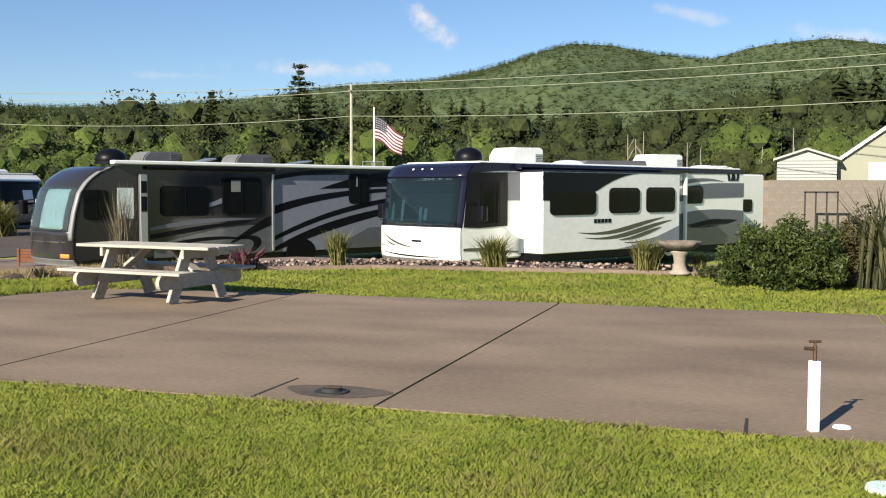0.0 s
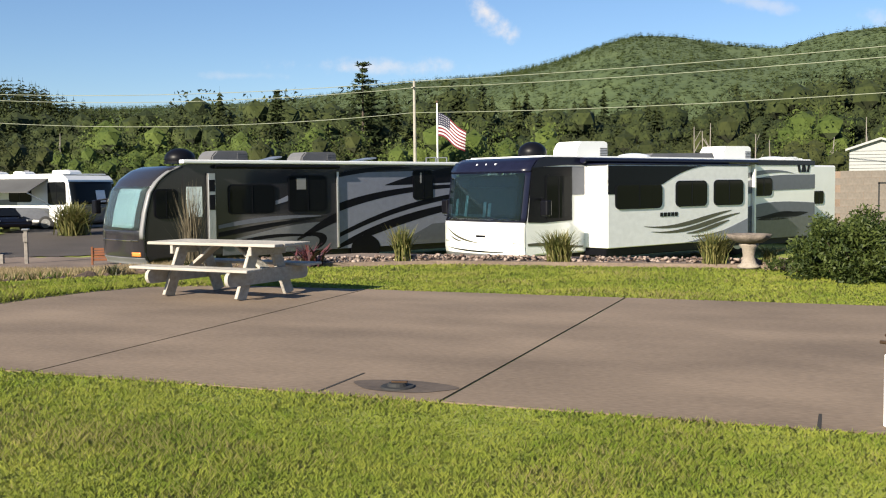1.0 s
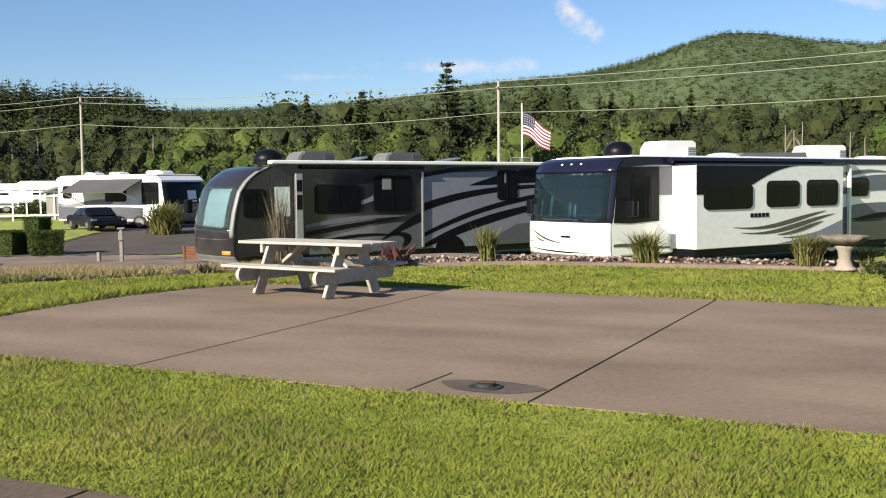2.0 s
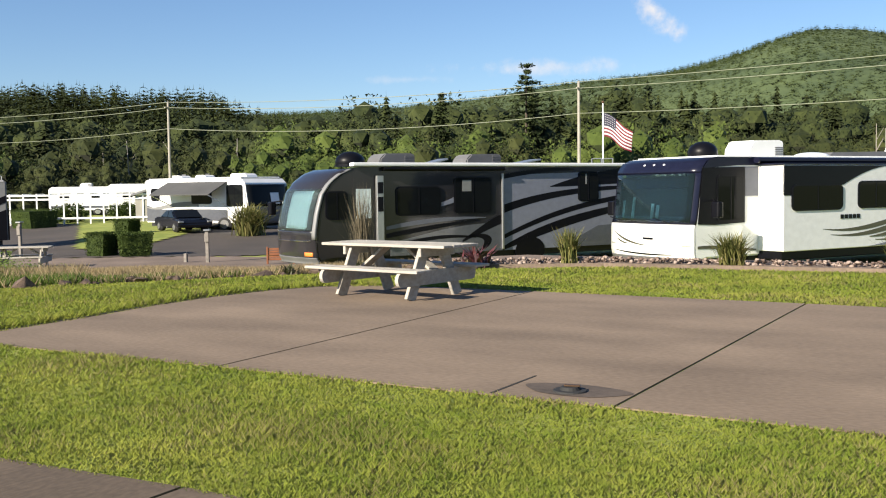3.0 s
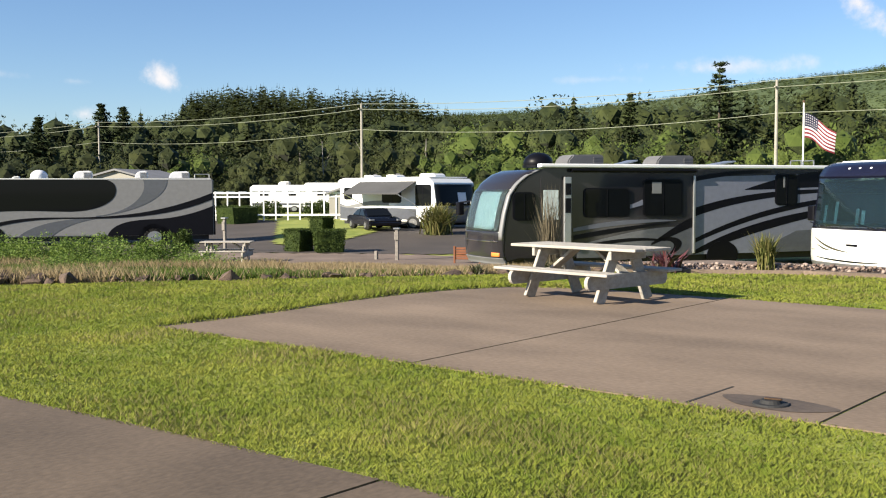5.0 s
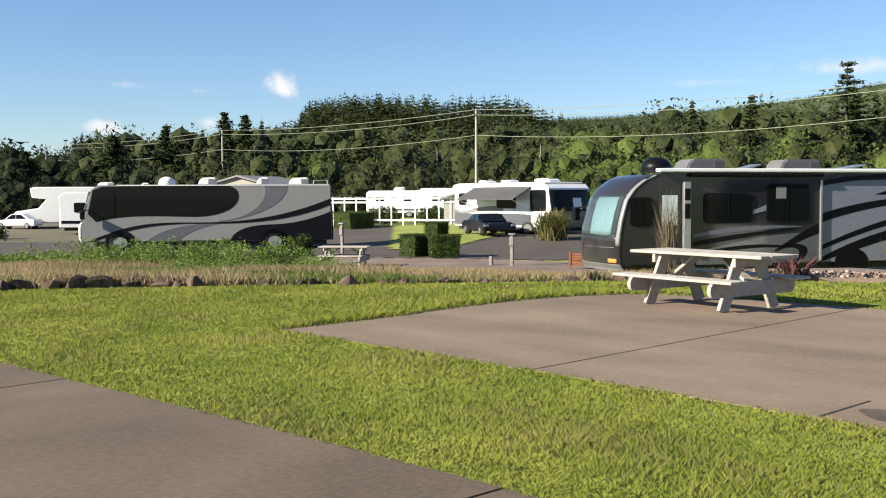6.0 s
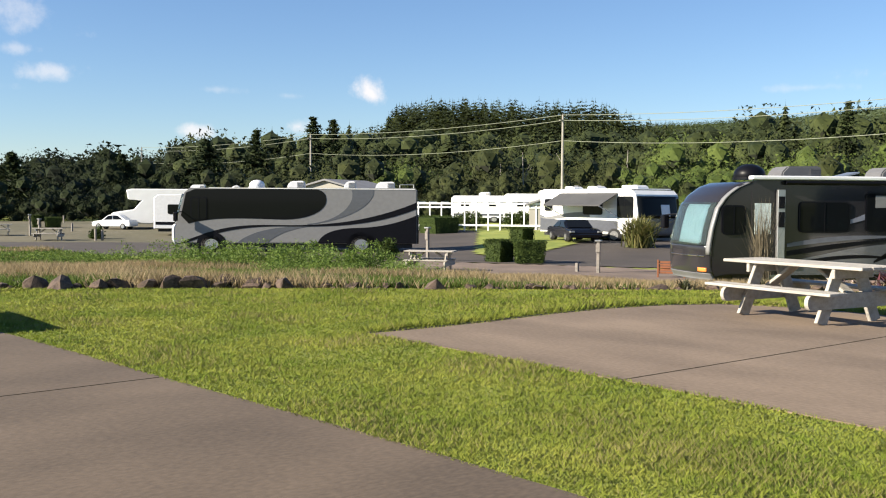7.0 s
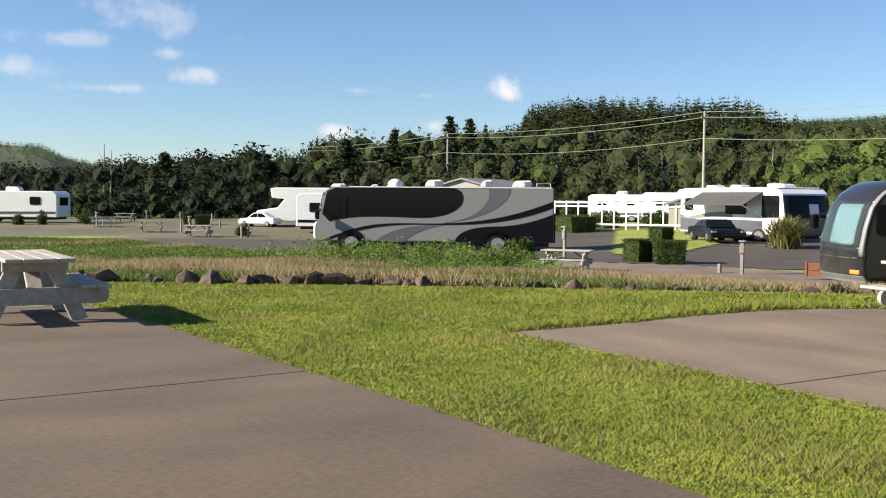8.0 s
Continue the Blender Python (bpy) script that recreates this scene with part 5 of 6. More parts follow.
def shrub(name, x, y, r, h, n, leaf, m, label, z=None, squash=0.8):
    z = float(ground_z(x, y)) - 0.03 if z is None else z
    t = thing(name, x, y, z, 0, label, "shrub", sx=1.0)
    gen = np.random.default_rng(int(abs(x * 7 + y)))
    bm = bmesh.new()
    for k in range(9):
        w = k * 0.7
        cyl(bm, (0.05 * math.cos(w), 0.05 * math.sin(w), 0), (0.55 * r * math.cos(w), 0.55 * r * math.sin(w) * squash, h * (0.45 + 0.05 * (k % 4))), 0.03, 0.01, 6)
    part("stems", bm, M_BARK, t)
    kk = 60
    q, u = 0.86 * np.sqrt(gen.random(kk)), gen.uniform(0, 6.283, kk)
    cs = np.stack([r * q * np.cos(u), r * squash * q * np.sin(u), gen.uniform(0.15, 0.84, kk) * h * np.sqrt(1 - 0.9 * q ** 2)], 1)
    cr = gen.uniform(0.11, 0.21, kk) * h
    w = gen.integers(0, kk, n)
    d = gen.normal(0, 1, (n, 3))
    d /= np.linalg.norm(d, axis=1)[:, None]
    c_ = cs[w] + d * (cr[w] * gen.uniform(0.5, 1.08, n))[:, None]
    c_[:, 2] = np.maximum(c_[:, 2], 0.03)
    tris("leaves", c_[:, None, :] + gen.normal(0, leaf, (n, 3, 3)), m, t)
    return t


M_LEAF = mat("shrub_green", (0.0245, 0.042, 0.0084), 0.6, col2=(0.077, 0.101, 0.021), scale=2.0, fine=9, island=0.35, spec=0.35)
leafy(M_LEAF, 0.3)
M_LEAF2 = mat("shrub_bronze", (0.042, 0.0385, 0.0175), 0.6, col2=(0.105, 0.091, 0.035), scale=2.0, fine=9, island=0.6, spec=0.3)
leafy(M_LEAF2, 0.3)
shrub("round_shrub", -0.42, 16.7, 1.0, 1.3, 20000, 0.024, M_LEAF, "large rounded green shrub at the lawn's edge", 0.0)
shrub("bronze_shrub", 1.0, 17.6, 1.1, 1.35, 12000, 0.024, M_LEAF2, "bronze-green shrub behind the rounded shrub", 0.0)
for x, y, r_, h_ in ((-88.8, 15.0, 1.1, 1.5), (-67.5, 21.6, 0.62, 1.0), (-88.6, 9.7, 0.6, 0.95), (-88.3, 11.5, 0.5, 1.3), (-38.0, 24.9, 0.5, 1.3)):
    shrub("site_bush", x, y, r_, h_, 1600, 0.05, M_BOX, "rounded dark green bush between the sites")
for x, y in ((-66.5, 52.5), (-63.2, 55.0), (-60.4, 57.6)):
    shrub("site_bush", x, y, 1.9, 1.8, 2600, 0.07, M_BOX, "dark green bush behind the white pergola")
shrub("low_shrub", -1.5, 18.2, 0.5, 0.28, 1200, 0.018, M_LEAF, "low weedy green growth round the bird bath", 0.0)


def tuft(name, x, y, n, h, spread, wid, m, label, z=None, bend=0.4, cat="grass"):
    """A clump of long blades, each bent in three steps."""
    z = float(ground_z(x, y)) - 0.03 if z is None else z
    t = thing(name, x, y, z, 0, label, cat, sx=1.0)
    gen = np.random.default_rng(int(abs(x * 31 + y * 17)))
    T = []
    for _ in range(n):
        w = gen.uniform(0, 6.283)
        L = h * gen.uniform(0.55, 1.08)
        out = spread * gen.uniform(0.1, 1.0)
        b0 = np.array([gen.normal(0, spread * 0.18), gen.normal(0, spread * 0.18), 0])
        dr = np.array([math.cos(w), math.sin(w), 0])
        sd = np.array([-math.sin(w), math.cos(w), 0]) * wid
        p1 = b0 + dr * out * 0.35 + (0, 0, L * 0.55)
        p2 = b0 + dr * out * (1 + bend * 0.3) + (0, 0, L * (1 - bend * 0.2))
        T += [[b0 - sd, b0 + sd, p1 + sd], [b0 - sd, p1 + sd, p1 - sd], [p1 - sd, p1 + sd, p2]]
    tris("foliage", np.array(T), m, t)
    return t


M_REED = mat("fountain_grass", (0.091, 0.105, 0.021), 0.8, col2=(0.21, 0.189, 0.063), scale=2, fine=12, island=0.6)
leafy(M_REED, 0.3)
M_PAMPAS = mat("dry_bamboo_grass", (0.084, 0.07, 0.042), 0.85, col2=(0.21, 0.175, 0.112), scale=2, fine=12, island=0.6)
leafy(M_PAMPAS, 0.3)
M_FLAX = mat("flax_leaves", (0.035, 0.042, 0.0175), 0.55, col2=(0.105, 0.105, 0.049), scale=2, fine=10, island=0.7)
leafy(M_FLAX, 0.3)
M_RED = mat("red_cordyline", (0.035, 0.0105, 0.014), 0.5, col2=(0.112, 0.035, 0.0385), scale=2, fine=10, island=0.6)
for x, y, n, h, sp in ((-8.75, 18.1, 300, 0.76, 0.32), (-5.75, 18.75, 420, 0.66, 0.5), (-2.85, 18.9, 300, 0.66, 0.45), (-1.9, 18.9, 90, 0.4, 0.3)):
    tuft("ornamental_grass", x, y, n, h, sp, 0.012, M_REED, "tuft of yellow-green ornamental grass in the rockery", 0.04)
tuft("dry_bamboo", -13.6, 17.9, 190, 2.05, 0.5, 0.007, M_PAMPAS, "tall dry bamboo-like grass before the coach", None, 0.3)
tuft("red_cordyline", -10.15, 16.9, 60, 0.5, 0.5, 0.022, M_RED, "spiky dark red cordyline in the rockery", 0.0, cat="plant")
tuft("flax", 1.0, 16.9, 90, 1.75, 0.75, 0.028, M_FLAX, "tall spiky flax with long narrow leaves", 0.0, cat="plant")
tuft("weed_tuft", -11.9, 15.4, 60, 0.3, 0.35, 0.014, M_FLAX, "small weedy tuft among the rocks", cat="plant")
tuft("weed_tuft", -12.9, 14.6, 60, 0.26, 0.3, 0.014, M_FLAX, "small weedy tuft among the rocks", cat="plant")
x, y = -36.0, 39.2
tuft("yucca", x, y, 420, 1.9, 1.5, 0.035, M_REED, "large spiky yellow-green yucca by the road", None, 0.6, "plant")

# bramble bank below the grey coach
M_BRAMBLE = mat("bramble_leaves", (0.0735, 0.126, 0.0182), 0.65, col2=(0.168, 0.238, 0.0455), scale=0.8, fine=6, island=0.3, spec=0.3)
leafy(M_BRAMBLE, 0.3)
gen = np.random.default_rng(4)
T = []
for k in range(96):
    f = k / 95
    px_, py_ = (-26 - 5.3 * f / 0.4, 16.6 - 3.5 * f / 0.4) if f < 0.4 else (-31.3 - 16 * (f - 0.4) / 0.6, 13.1 - 8.6 * (f - 0.4) / 0.6)
    px_ += gen.normal(0, 0.4)
    py_ += gen.normal(0, 0.5)
    q = bushy_np(1, 0.9, 800, gen, 0.0, 0.045)
    hgt = gen.uniform(0.72, 1.1) * (1.0 if f < 0.45 else 0.7)
    T.append(q * (1.1, 1.1, hgt) + (px_, py_, float(ground_z(px_, py_)) - 0.05))
for k in range(96):
    px_ = gen.uniform(-31, -22.5)
    py_ = 15.2 + 0.3 * (px_ + 26.5) + gen.uniform(-2.2, 1.2)
    T.append(bushy_np(1, 0.9, 260, gen, 0.0, 0.05) * (0.85, 0.85, gen.uniform(0.3, 0.62)) + (px_, py_, float(ground_z(px_, py_)) - 0.05))
T = np.concatenate(T)
tagged(mesh_np("bramble_bank", T.reshape(-1, 3), np.arange(T.shape[0] * 3).reshape(-1, 3), M_BRAMBLE), "bank of bright green brambles on the slope", "brambles", kind="stuff")

# ---- bird bath ----
M_CAST = mat("cast_stone", (0.21, 0.175, 0.14), 0.9, col2=(0.322, 0.28, 0.231), scale=6, fine=40, bump=0.5)


def lathe(name, prof, m, parent, n=24, flute=0.0, label=""):
    bm = bmesh.new()
    rings = []
    for r, z in prof:
        rings.append([bm.verts.new((r * (1 + flute * math.cos(8 * math.tau * k / n)) * math.cos(math.tau * k / n), r * (1 + flute * math.cos(8 * math.tau * k / n)) * math.sin(math.tau * k / n), z)) for k in range(n)])
    for a_, b_ in zip(rings, rings[1:]):
        for k in range(n):
            bm.faces.new((a_[k], a_[(k + 1) % n], b_[(k + 1) % n], b_[k]))
    bm.faces.new(rings[0][::-1])
    bm.faces.new(rings[-1])
    return part(name, bm, m, parent, label, smooth=True)


t = thing("bird_bath", -2.2, 18.45, 0.02, 0, "weathered cast-stone bird bath with a scalloped bowl", "bird bath")
lathe("pedestal", [(0.15, 0), (0.15, 0.04), (0.1, 0.08), (0.075, 0.2), (0.09, 0.34), (0.13, 0.4), (0.13, 0.43)], M_CAST, t)
lathe("bowl", [(0.1, 0.43), (0.18, 0.46), (0.25, 0.52), (0.285, 0.6), (0.27, 0.6), (0.2, 0.53), (0.02, 0.5)], mat("dark_cast_stone", (0.091, 0.0735, 0.0595), 0.9, col2=(0.196, 0.161, 0.133), scale=6, fine=30, bump=0.5), t, 32, 0.05)

# ---- orange slatted crate beside the coach ----
t = thing("slatted_bench", -23.8, 27.2, float(ground_z(-23.8, 27.2)), 35, "orange-brown slatted wooden bench by the coach", "bench")
M_ORANGE = mat("orange_wood", (0.182, 0.063, 0.0245), 0.7, var=0.15, scale=4, fine=30)
for k in range(5):
    part("slat", box(bmesh.new(), -0.34, 0.34, -0.012, 0.012, 0.16 + 0.09 * k, 0.235 + 0.09 * k, 0.004), M_ORANGE, t)
for x in (-0.34, 0.34):
    part("post", box(bmesh.new(), x - 0.025, x + 0.025, -0.03, 0.03, 0, 0.64, 0.004), M_ORANGE, t)

# ---- cars ----
M_CARNAVY = mat("dark_blue_car_paint", (0.006, 0.007, 0.012), 0.15, var=0.05, coat=0.2)
M_CARWHITE = mat("white_car_paint", (0.75, 0.75, 0.75), 0.25, var=0.03, coat=0.3)


def car(x, y, z, yaw, m, label, sz=1.0, sx=K):
    t = thing("car", x, y, z, yaw, label, "car", "parked cars", sx=sx, sz=sz)
    bm = bmesh.new()
    prism(bm, [(-2.15, 0.3), (-2.2, 0.55), (-2.1, 0.78), (-1.2, 0.9), (1.5, 0.95), (2.1, 0.92), (2.2, 0.6), (2.15, 0.3)], -0.85, 0.85)
    bmesh.ops.bevel(bm, geom=list(bm.edges), offset=0.07, segments=2, affect="EDGES")
    part("body", bm, m, t)
    bm = bmesh.new()
    prism(bm, [(-1.15, 0.88), (-0.45, 1.4), (0.0, 1.45), (0.7, 1.43), (1.6, 0.93)], -0.72, 0.72)
    for vv in bm.verts:
        if vv.co.z > 1.2:
            vv.co.y *= 0.84
    bmesh.ops.bevel(bm, geom=list(bm.edges), offset=0.05, segments=2, affect="EDGES")
    cab = part("cabin", bm, m, t)
    for s in (-1, 1):
        for pts in ([(-0.9, 0.96), (-0.35, 1.34), (0.08, 1.37), (0.08, 0.97)], [(0.16, 0.97), (0.16, 1.37), (0.65, 1.35), (1.25, 0.98)]):
            bm = bmesh.new()
            prism(bm, pts, s * 0.7, s * 0.735)
            for vv in bm.verts:
                vv.co.y -= s * 0.1 * max(0, (vv.co.z - 1.0) / 0.42)
            part("side_window", bm, M_GLASS, cab)
        for x_ in (-1.4, 1.35):
            wheel(t, x_, s * 0.86, 0.32, s)
        part("headlight", box(bmesh.new(), -2.22, -2.05, s * 0.72 - 0.13, s * 0.72 + 0.13, 0.62, 0.74, 0.02), M_ALU, t)
    bm = bmesh.new()
    prism(bm, [(-1.12, 0.93), (-0.48, 1.39), (-0.5, 1.42), (-1.16, 0.95)], -0.6, 0.6)
    part("windscreen", bm, M_GLASS, cab)
    return t


car(-41.4, 39.8, float(ground_z(-41.4, 39.8)) + 0.06, 152, M_CARNAVY, "dark blue saloon car parked under the awning", 0.82, 1.08)
car(-80.3, 27.2, float(ground_z(-80.3, 27.2)), 42, M_CARWHITE, "white saloon car parked beside a far motorhome", 0.82, 0.76)


# ---- far trailers and motorhomes ----
def trailer(x, y, z, yaw, L, H, label, cabover=False, lit=M_WHITE, band=M_GREY, glazed=False):
    t = thing("trailer", x, y, z, yaw, label, "trailer", "far trailers")
    bm = bmesh.new()
    pts = [(0, 0.5), (0, H - 0.25), (0.25, H), (L, H), (L, 0.5)]
    if cabover:
        pts = [(0, 0.5), (-0.3, 0.45), (-2.6, 0.5), (-2.7, 1.0), (-2.5, 1.35), (-1.25, 1.6), (-0.8, 2.3), (-1.6, 2.4), (-1.7, H - 0.1), (-1.4, H), (L, H), (L, 0.5)]
    prism(bm, pts, 0, 2.4)
    bmesh.ops.bevel(bm, geom=list(bm.edges), offset=0.05, segments=1, affect="EDGES")
    part("body", bm, lit, t)
    for yy, s in ((0, -1), (2.4, 1)):
        S_ = Side(t, yy, s)
        S_.window(L * 0.12, L * 0.12 + 0.6, 1.6, 2.2, 0.06)
        S_.window(L * 0.45, L * 0.45 + 0.5, 1.7, 2.15, 0.06)
        if L > 4:
            S_.window(L * 0.75, L * 0.75 + 1.1, 1.5, 2.3, 0.06)
        S_.panel("stripe", [(0.1, 0.8), (L - 0.1, 0.7), (L - 0.1, 0.95), (0.1, 1.0)], band, 0.006)
        wheel(t, L * 0.62, yy + s * 0.01, 0.36, s)
        wheel(t, L * 0.62 - 0.8 if not cabover else 0.4, yy + s * 0.01, 0.36, s)
    S_ = Side(t, 2.4, 1)
    if glazed:
        part("windscreen", box(bmesh.new(), -0.03, 0.03, 0.12, 2.28, 1.35, 2.45, 0.02), M_GLASS, t)
        part("front_panel", box(bmesh.new(), -0.04, 0.03, 0.08, 2.32, 0.5, 1.1, 0.02), M_MIDGREY, t)
    else:
        part("front_window", box(bmesh.new(), -0.02, 0.02, 0.5, 1.9, 1.5, 2.2, 0.01), M_GLASS, t)
    part("chassis", box(bmesh.new(), 0.2, L - 0.2, 0.2, 2.2, 0.3, 0.52), M_RUBBER, t)
    ac_unit(t, L * 0.3, L * 0.3 + 0.9, H, 0.7, M_WHITE, 1.2)
    ac_unit(t, L * 0.68, L * 0.68 + 0.5, H - 0.05, 0.5, M_WHITE, 1.2)
    return t


def put_trailer(az_, r, yaw, L, H, label, **kw):
    x, y, z = at_bearing(az_, r)
    return trailer(x, y, z, yaw, L, H, label, **kw)


put_trailer(81.1, 94, 241, 9, 2.72, "white travel trailer on a far lower site")
put_trailer(69.0, 84, 60, 6.5, 3.25, "white cab-over motorhome on a far site", cabover=True)
put_trailer(69.1, 74, 58, 6.5, 2.95, "grey-fronted motorhome parked beside a white one", lit=M_PEARL, band=M_BLACK, glazed=True)
put_trailer(49.5, 104, 50, 9, 3.1, "white motorhome among far sites")
put_trailer(45.5, 100, 60, 7, 3.2, "white motorhome roof behind the pergola")
put_trailer(52.5, 108, 40, 7, 2.9, "pale motorhome among far sites", lit=M_PEARL)
put_trailer(36.4, 74, 62, 9, 3.35, "dark-striped motorhome behind the coach", lit=M_PEARL, band=M_BLACK)
put_trailer(81.2, 128, 240, 5, 2.7, "small white trailer on a far site")
put_trailer(2.2, 43, 62, 2.4, 3.25, "white camper parked behind the motorhome", lit=M_WHITE, band=M_OLIVE)

# ---- white pergola fence ----
t = thing("pergola", -66, 46.7, -0.72, math.degrees(math.atan2(5.9, 7.4)), "white-painted pergola rail with slim posts", "pergola", sx=1.0, sz=1.13)
for k in range(14):
    part("post", box(bmesh.new(), 0.95 * k - 0.05, 0.95 * k + 0.05, -0.05, 0.05, 0, 1.9), M_PVC, t)
for z in (0.35, 1.6, 1.86):
    part("rail", box(bmesh.new(), -0.2, 12.6, -0.06, 0.06, z, z + 0.12), M_PVC, t)
for k in range(14):
    part("rafter", box(bmesh.new(), 0.95 * k - 0.03, 0.95 * k + 0.03, -0.1, 2.2, 1.98, 2.04), M_PVC, t)


# ---- sheds, garage, block wall ----
def gable(name, x, y, z, yaw, w, d, hw, hp, m, m_roof, label, door=None):
    t = thing(name, x, y, z, yaw, label, "building", sx=1.0)
    bm = bmesh.new()
    prism(bm, [(-w / 2, 0), (w / 2, 0), (w / 2, hw), (0, hp), (-w / 2, hw)], 0, d)
    part("wall", bm, m, t)
    for s in (-1, 1):
        bm = bmesh.new()
        prism(bm, [(0, hp + 0.02), (0, hp + 0.16), (s * (w / 2 + 0.25), hw + 0.08 - 0.25 * (hp - hw) / (w / 2)), (s * (w / 2 + 0.25), hw - 0.06 - 0.25 * (hp - hw) / (w / 2))], -0.3, d + 0.3)
        part("roof", bm, m_roof, t)
    if door:
        x0, x1, z1 = door
        dd = part("door", box(bmesh.new(), x0, x1, -0.05, 0.03, 0, z1), M_PVC, t)
        for k in range(5):
            part("door_panel", box(bmesh.new(), x0 + 0.08, x1 - 0.08, -0.07, -0.05, z1 * k / 5 + 0.05, z1 * (k + 1) / 5 - 0.04), M_PVC, dd)
    return t


M_SIDING = mat("pale_siding", (0.238, 0.241, 0.189), 0.8, var=0.05, scale=0.6, fine=20)
M_BEIGE = mat("beige_siding", (0.294, 0.28, 0.245), 0.85, var=0.06, scale=0.6)
M_TIN = mat("white_tin", (0.294, 0.301, 0.294), 0.5, var=0.05)
M_ROOF = mat("grey_roofing", (0.175, 0.175, 0.182), 0.8, var=0.1, scale=0.6)
sh = gable("tin_shed", 1.55, 70, -1.05, 0, 3.7, 5, 4.65, 5.2, M_TIN, M_TIN, "white metal shed with ribbed front")
for k in range(11):
    part("rib", box(bmesh.new(), -1.85, 1.85, -0.04, 0.0, 2.3 + 0.22 * k, 2.32 + 0.22 * k), M_ROOF, sh)
gable("garage", 8.0, 71, -1.05, 0, 9.0, 9, 4.5, 7.7, M_SIDING, M_PVC, "pale green garage with a white door", (-2.6, 2.6, 4.4))
gable("beige_shed", -57.6, 53.4, -0.75, 38, 3.6, 4, 2.2, 2.7, M_BEIGE, M_ROOF, "beige shed with a low grey roof")
gable("grey_house", -72.5, 42, -0.7, 30, 9, 7, 2.9, 3.95, M_BEIGE, M_ROOF, "low grey-roofed building among the sites")
gable("far_house", -168, 11, -0.8, 80, 9, 8, 7.5, 9.6, M_PVC, M_ROOF, "white far house among trees")
M_BLOCK = mat("concrete_block", (0.147, 0.126, 0.108), 0.9, var=0.12, scale=0.5, fine=8)
wall = tagged(new("block_wall"), "tan concrete block wall behind the sites", "wall", kind="structure")
bw = [bpy.data.meshes.new("block")]
bm = bmesh.new()
box(bm, 0, 0.786, -0.1, 0.1, 0, 0.386, 0.005)
bm.to_mesh(bw[0])
bm.free()
bw[0].materials.append(M_BLOCK)
for row in range(8):
    for k in range(20):
        o = new("block", bw[0])
        o.parent, o.location = wall, (-1.2 + 0.8 * k + (0.4 if row % 2 else 0), 60, -1.05 + 0.395 * row)
part("mortar_core", box(bmesh.new(), -1.1, 15, 59.906, 60.06, -1.05, 2.08), M_GRAVEL, wall)
t = thing("metal_frame", 1.1, 57.5, -1.05, 0, "dark metal gate frame before the block wall", "gate", sx=1.0)
for k in range(4):
    part("upright", box(bmesh.new(), 0.55 * k - 0.04, 0.55 * k + 0.04, -0.04, 0.04, 0, 2.5), M_RUBBER, t)
part("top_rail", box(bmesh.new(), -0.05, 1.7, -0.04, 0.04, 2.42, 2.52), M_RUBBER, t)

# ---- utility poles and wires ----
M_POLE = mat("weathered_pole", (0.294, 0.273, 0.238), 0.85, var=0.15, scale=0.5, fine=8)
M_WIRE = mat("wire", (0.182, 0.196, 0.14), 0.5, var=0.05)
POLES = [(27.0, 55.0, 9.6), (-31.4, 71.3, 9.55), (-69.2, 65.6, 9.75), (-113.8, 64.0, 10.1), (-160.0, 59.0, 10.1)]
for x, y, h in POLES:
    t = thing("utility_pole", x, y, -1.05, 0, "pale weathered wooden utility pole with wires", "utility pole", "utility poles", sx=1.0)
    part("pole", cyl(bmesh.new(), (0, 0, 0), (0, 0, h + 1.05), 0.15, 0.1, 10), M_POLE, t)
    part("insulator", cyl(bmesh.new(), (0, 0, h + 1.05), (0, 0, h + 1.2), 0.05, 0.03, 8), M_PLASTIC, t)
    part("crossarm", box(bmesh.new(), -0.06, 0.06, -0.4, 0.4, h + 0.5, h + 0.6), M_POLE, t)


def cable(p, q, sag, r, label):
    cu = bpy.data.curves.new("wire", "CURVE")
    cu.dimensions, cu.bevel_depth, cu.bevel_resolution = "3D", r, 1
    sp = cu.splines.new("POLY")
    sp.points.add(16)
    for k in range(17):
        f = k / 16
        w = Vector(p).lerp(Vector(q), f)
        sp.points[k].co = (w.x, w.y, w.z - sag * 4 * f * (1 - f), 1)
    cu.materials.append(M_WIRE)
    return tagged(new("wire", cu), label, "wire", "overhead wires")


for (x0, y0, h0), (x1, y1, h1) in zip(POLES, POLES[1:]):
    for dz, sag in ((0.0, 0.5), (-0.5, 0.6), (-2.4, 0.7)):
        cable((x0, y0, h0 + dz), (x1, y1, h1 + dz), sag, 0.027, "sagging pale overhead wire between the poles")

# ---- flagpole ----
t = thing("flagpole", -16.4, 38.9, -1.05, 0, "white flagpole flying a striped flag", "flagpole", sx=1.0)
part("pole", cyl(bmesh.new(), (0, 0, 0), (0, 0, 6.0), 0.045, 0.03, 10), M_PVC, t)
bm = bmesh.new()
bmesh.ops.create_uvsphere(bm, u_segments=10, v_segments=8, radius=0.06, matrix=Matrix.Translation((0, 0, 6.05)))
part("finial", bm, M_BRASS, t)
M_FRED = mat("flag_red", (0.12, 0.003, 0.011), 0.8, var=0.08)
M_FWHITE = mat("flag_white", (0.42, 0.41, 0.42), 0.8, var=0.05)
M_FBLUE = mat("flag_blue", (0.0056, 0.007, 0.028), 0.8, var=0.08)
flag = part("flag", cyl(bmesh.new(), (0.03, 0, 4.55), (0.03, 0, 5.62), 0.012, n=6), M_FWHITE, t, "drooping striped flag")


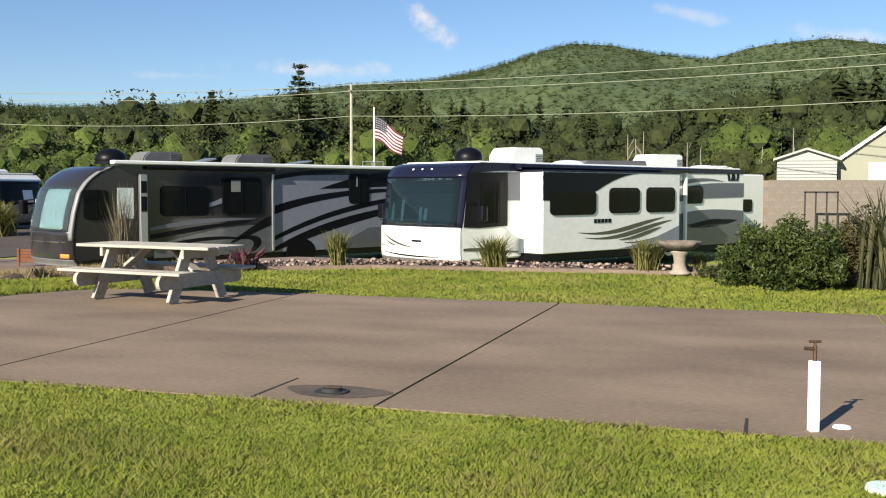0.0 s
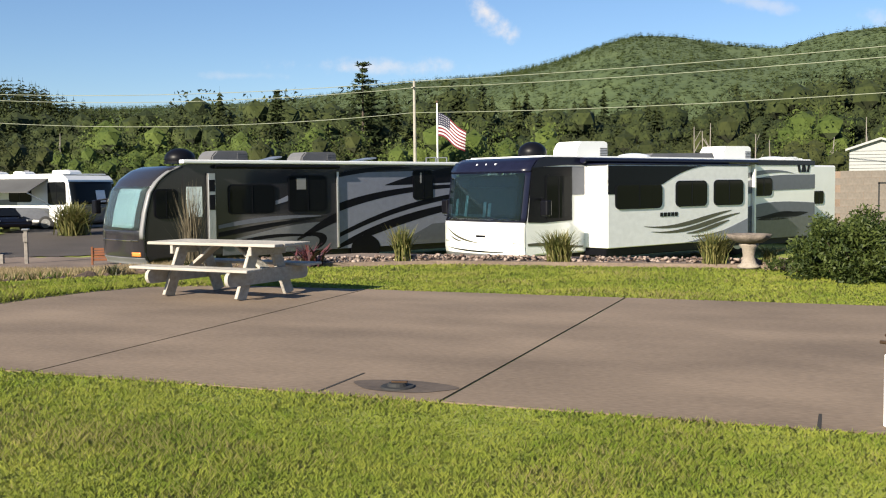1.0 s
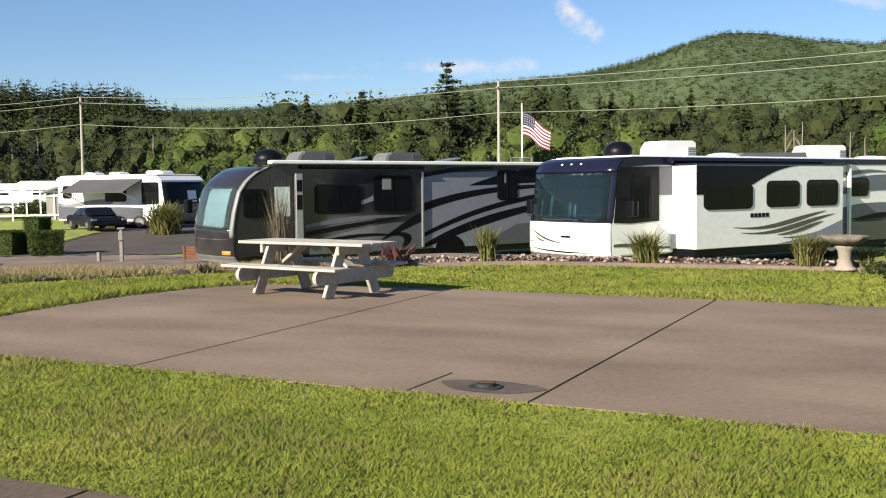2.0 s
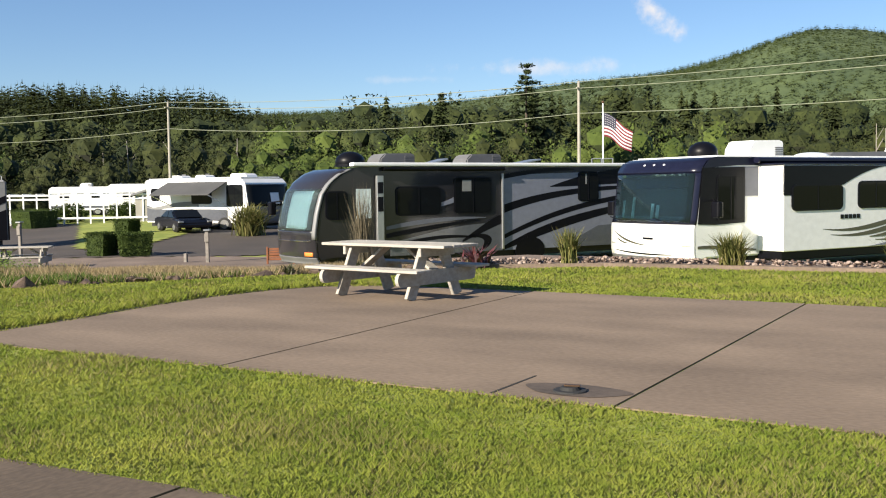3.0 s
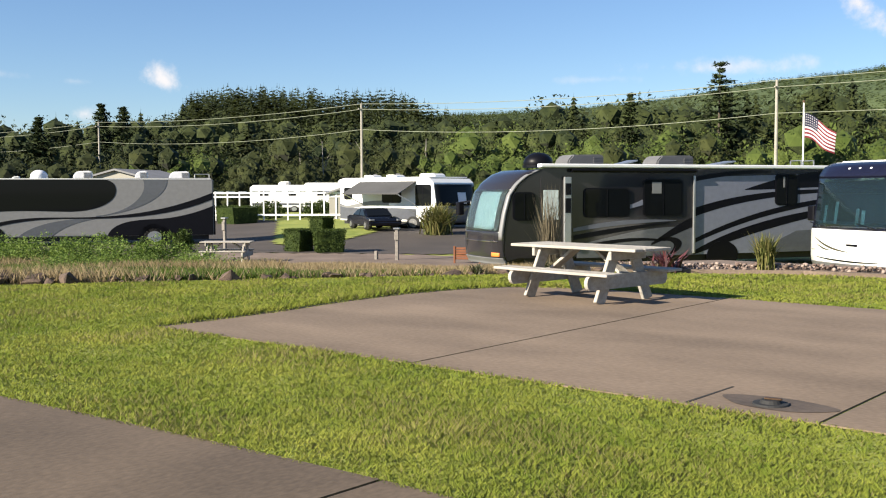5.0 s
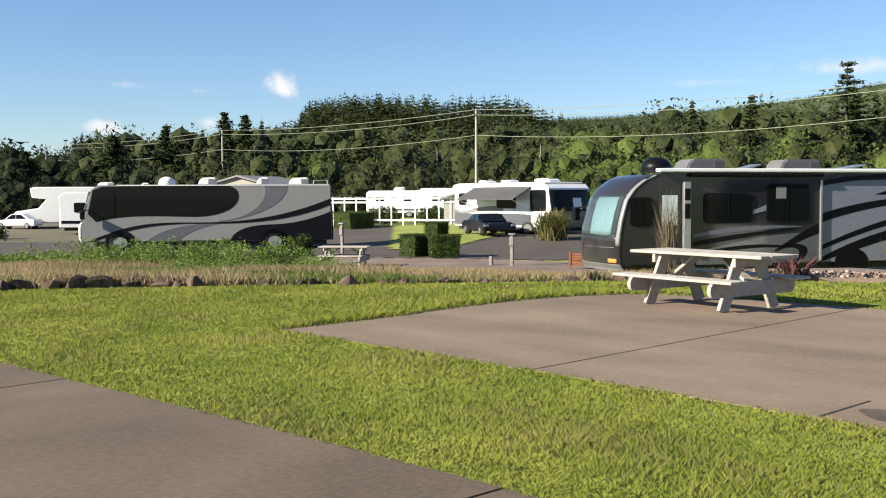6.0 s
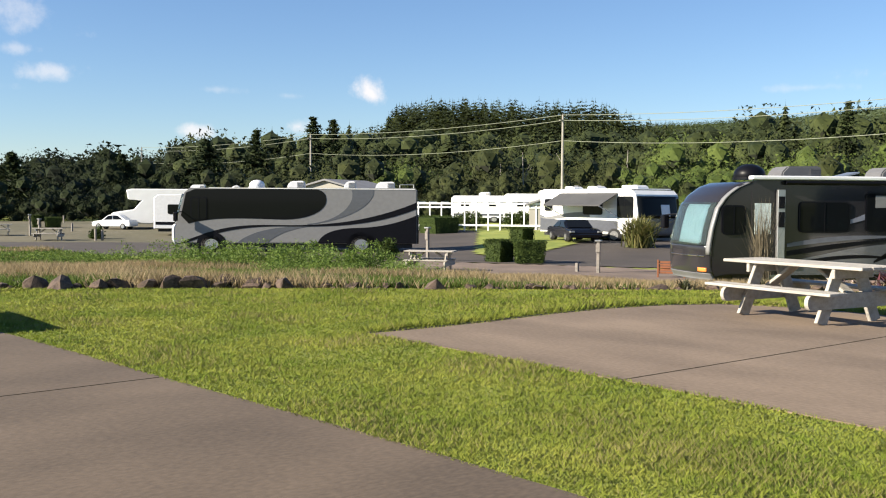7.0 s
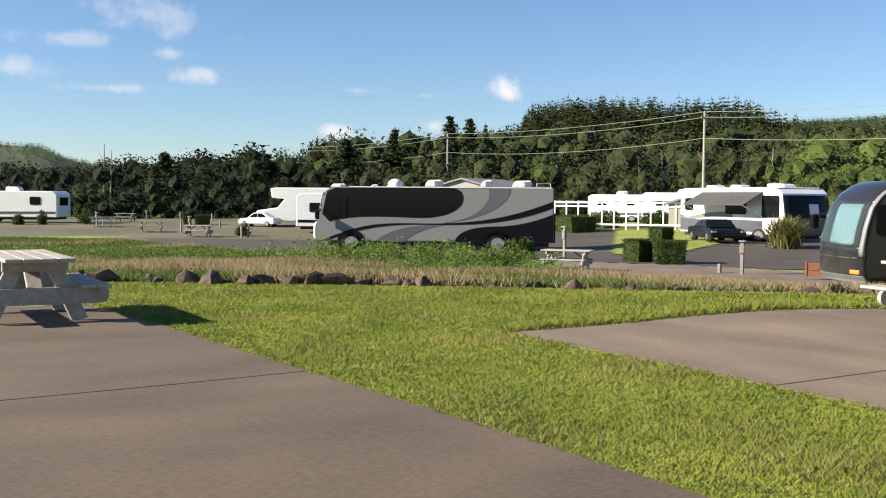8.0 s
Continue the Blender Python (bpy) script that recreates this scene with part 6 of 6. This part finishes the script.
def flag_at(u, w):
    """A place on the cloth: u along the fly, w down from the top."""
    return Vector((0.05 + 1.25 * u - 0.12 * w * u, 0.14 * math.sin(5 * u + 1.5 * w) * u + 0.1 * u, 5.6 - 0.95 * w * (1 - 0.15 * u) - 0.85 * u ** 1.15 + 0.05 * math.sin(7 * u)))


def cloth(name, u0, u1, w0, w1, m, off=0.0):
    bm = bmesh.new()
    n = 14
    for s in (off, off + 0.006):
        vs = [[bm.verts.new(flag_at(u0 + (u1 - u0) * k / n, w) + Vector((0, -s, 0))) for k in range(n + 1)] for w in (w0, w1)]
        for k in range(n):
            bm.faces.new((vs[0][k], vs[0][k + 1], vs[1][k + 1], vs[1][k]))
    return part(name, bm, m, flag)


for k in range(13):
    cloth("stripe", 0.0 if k > 6 else 0.4, 1.0, k / 13, (k + 1) / 13, M_FWHITE if k % 2 else M_FRED)
cloth("canton", 0.0, 0.4, 0.0, 7 / 13, M_FBLUE)
for r_ in range(5):
    for c_ in range(6):
        u0, w0 = 0.03 + 0.062 * c_, 0.04 + 0.098 * r_
        cloth("star", u0, u0 + 0.025, w0, w0 + 0.035, M_FWHITE, 0.008)

# ---- single trees ----
M_FIRTREE = mat("tree_needles", (0.0154, 0.0266, 0.0098), 0.8, col2=(0.0525, 0.07, 0.021), scale=0.15, fine=1.5, island=0.1, spec=0.2)
leafy(M_FIRTREE, 0.15)
lift_normals(M_FIRTREE, 0.5)


def fir(az_, r, h, rad, label, whorls=22, per=34):
    x, y = polar(az_, r)
    t = thing("conifer_tree", float(x), float(y), -1.1, 0, label, "tree", "tall conifers", sx=1.0)
    part("trunk", cyl(bmesh.new(), (0, 0, 0), (0, 0, h * 0.97), 0.018 * h, 0.003 * h, 8), M_BARK, t)
    gen = np.random.default_rng(int(az_ * 100))
    T = []
    for k in range(whorls):
        f = k / whorls
        z = h * (0.15 + 0.85 * f)
        rd = rad * (1.03 - f) ** 0.8 * gen.uniform(0.45, 1.3)
        for b_ in range(7):
            w = gen.uniform(0, 6.283)
            L = rd * gen.uniform(0.5, 1.15)
            for s_ in range(per):
                q = gen.uniform(0.15, 1) * L
                c_ = np.array([math.cos(w) * q, math.sin(w) * q, z + 0.1 * q - 0.02 * q * q + gen.normal(0, 0.12)])
                c_[:2] += gen.normal(0, 0.08 + 0.26 * (1 - f), 2)
                T.append(c_ + gen.normal(0, 0.18 + 0.24 * (1 - f), (3, 3)) * (1, 1, 0.5))
    tris("crown", np.array(T), M_FIRTREE, t)


fir(26.2, 142, 20.4, 9.0, "tall broad conifer rising over the woods")
fir(31.0, 150, 17.2, 4.2, "conifer with sparse layered top")
fir(59.2, 145, 14.6, 4.0, "slim conifer rising over the woods")
fir(60.3, 150, 15.4, 3.6, "slim conifer rising over the woods")
fir(63.5, 140, 12.6, 4.4, "conifer at the wood's edge")
fir(66.2, 138, 11.0, 4.8, "broad dark conifer at the wood's edge")
fir(70.7, 132, 8.4, 3.4, "small conifer at the wood's edge")
fir(76.2, 128, 8.2, 4.2, "broad dark tree at the wood's edge")

# bare pale trunks standing before the woods
bt = random.Random(9)
for az_, r, h in ((46.2, 128, 9.5), (47.2, 130, 8), (48.3, 128, 9), (49.6, 130, 7.6), (42.6, 132, 9.5), (7.6, 118, 9), (7.1, 117, 8.4), (6.8, 119, 9.4), (4.4, 118, 8), (3.6, 120, 7.4), (-1.2, 119, 9.6), (0.6, 121, 7.6), (79.4, 118, 8.6), (79.1, 119, 8.0)):
    x, y = polar(az_, r)
    t = thing("bare_tree", float(x), float(y), -1.1, bt.uniform(0, 360), "bare pale dead tree before the woods", "tree", "bare trees", sx=1.0)
    part("trunk", cyl(bmesh.new(), (0, 0, 0), (bt.uniform(-0.5, 0.5), 0, h), 0.13, 0.04, 7), M_BARE, t)
    for k in range(3):
        z0 = h * bt.uniform(0.45, 0.85)
        w = bt.uniform(0, 6.28)
        part("limb", cyl(bmesh.new(), (0, 0, z0), (math.cos(w) * 0.9, math.sin(w) * 0.9, z0 + 1.3), 0.05, 0.015, 5), M_BARE, t)
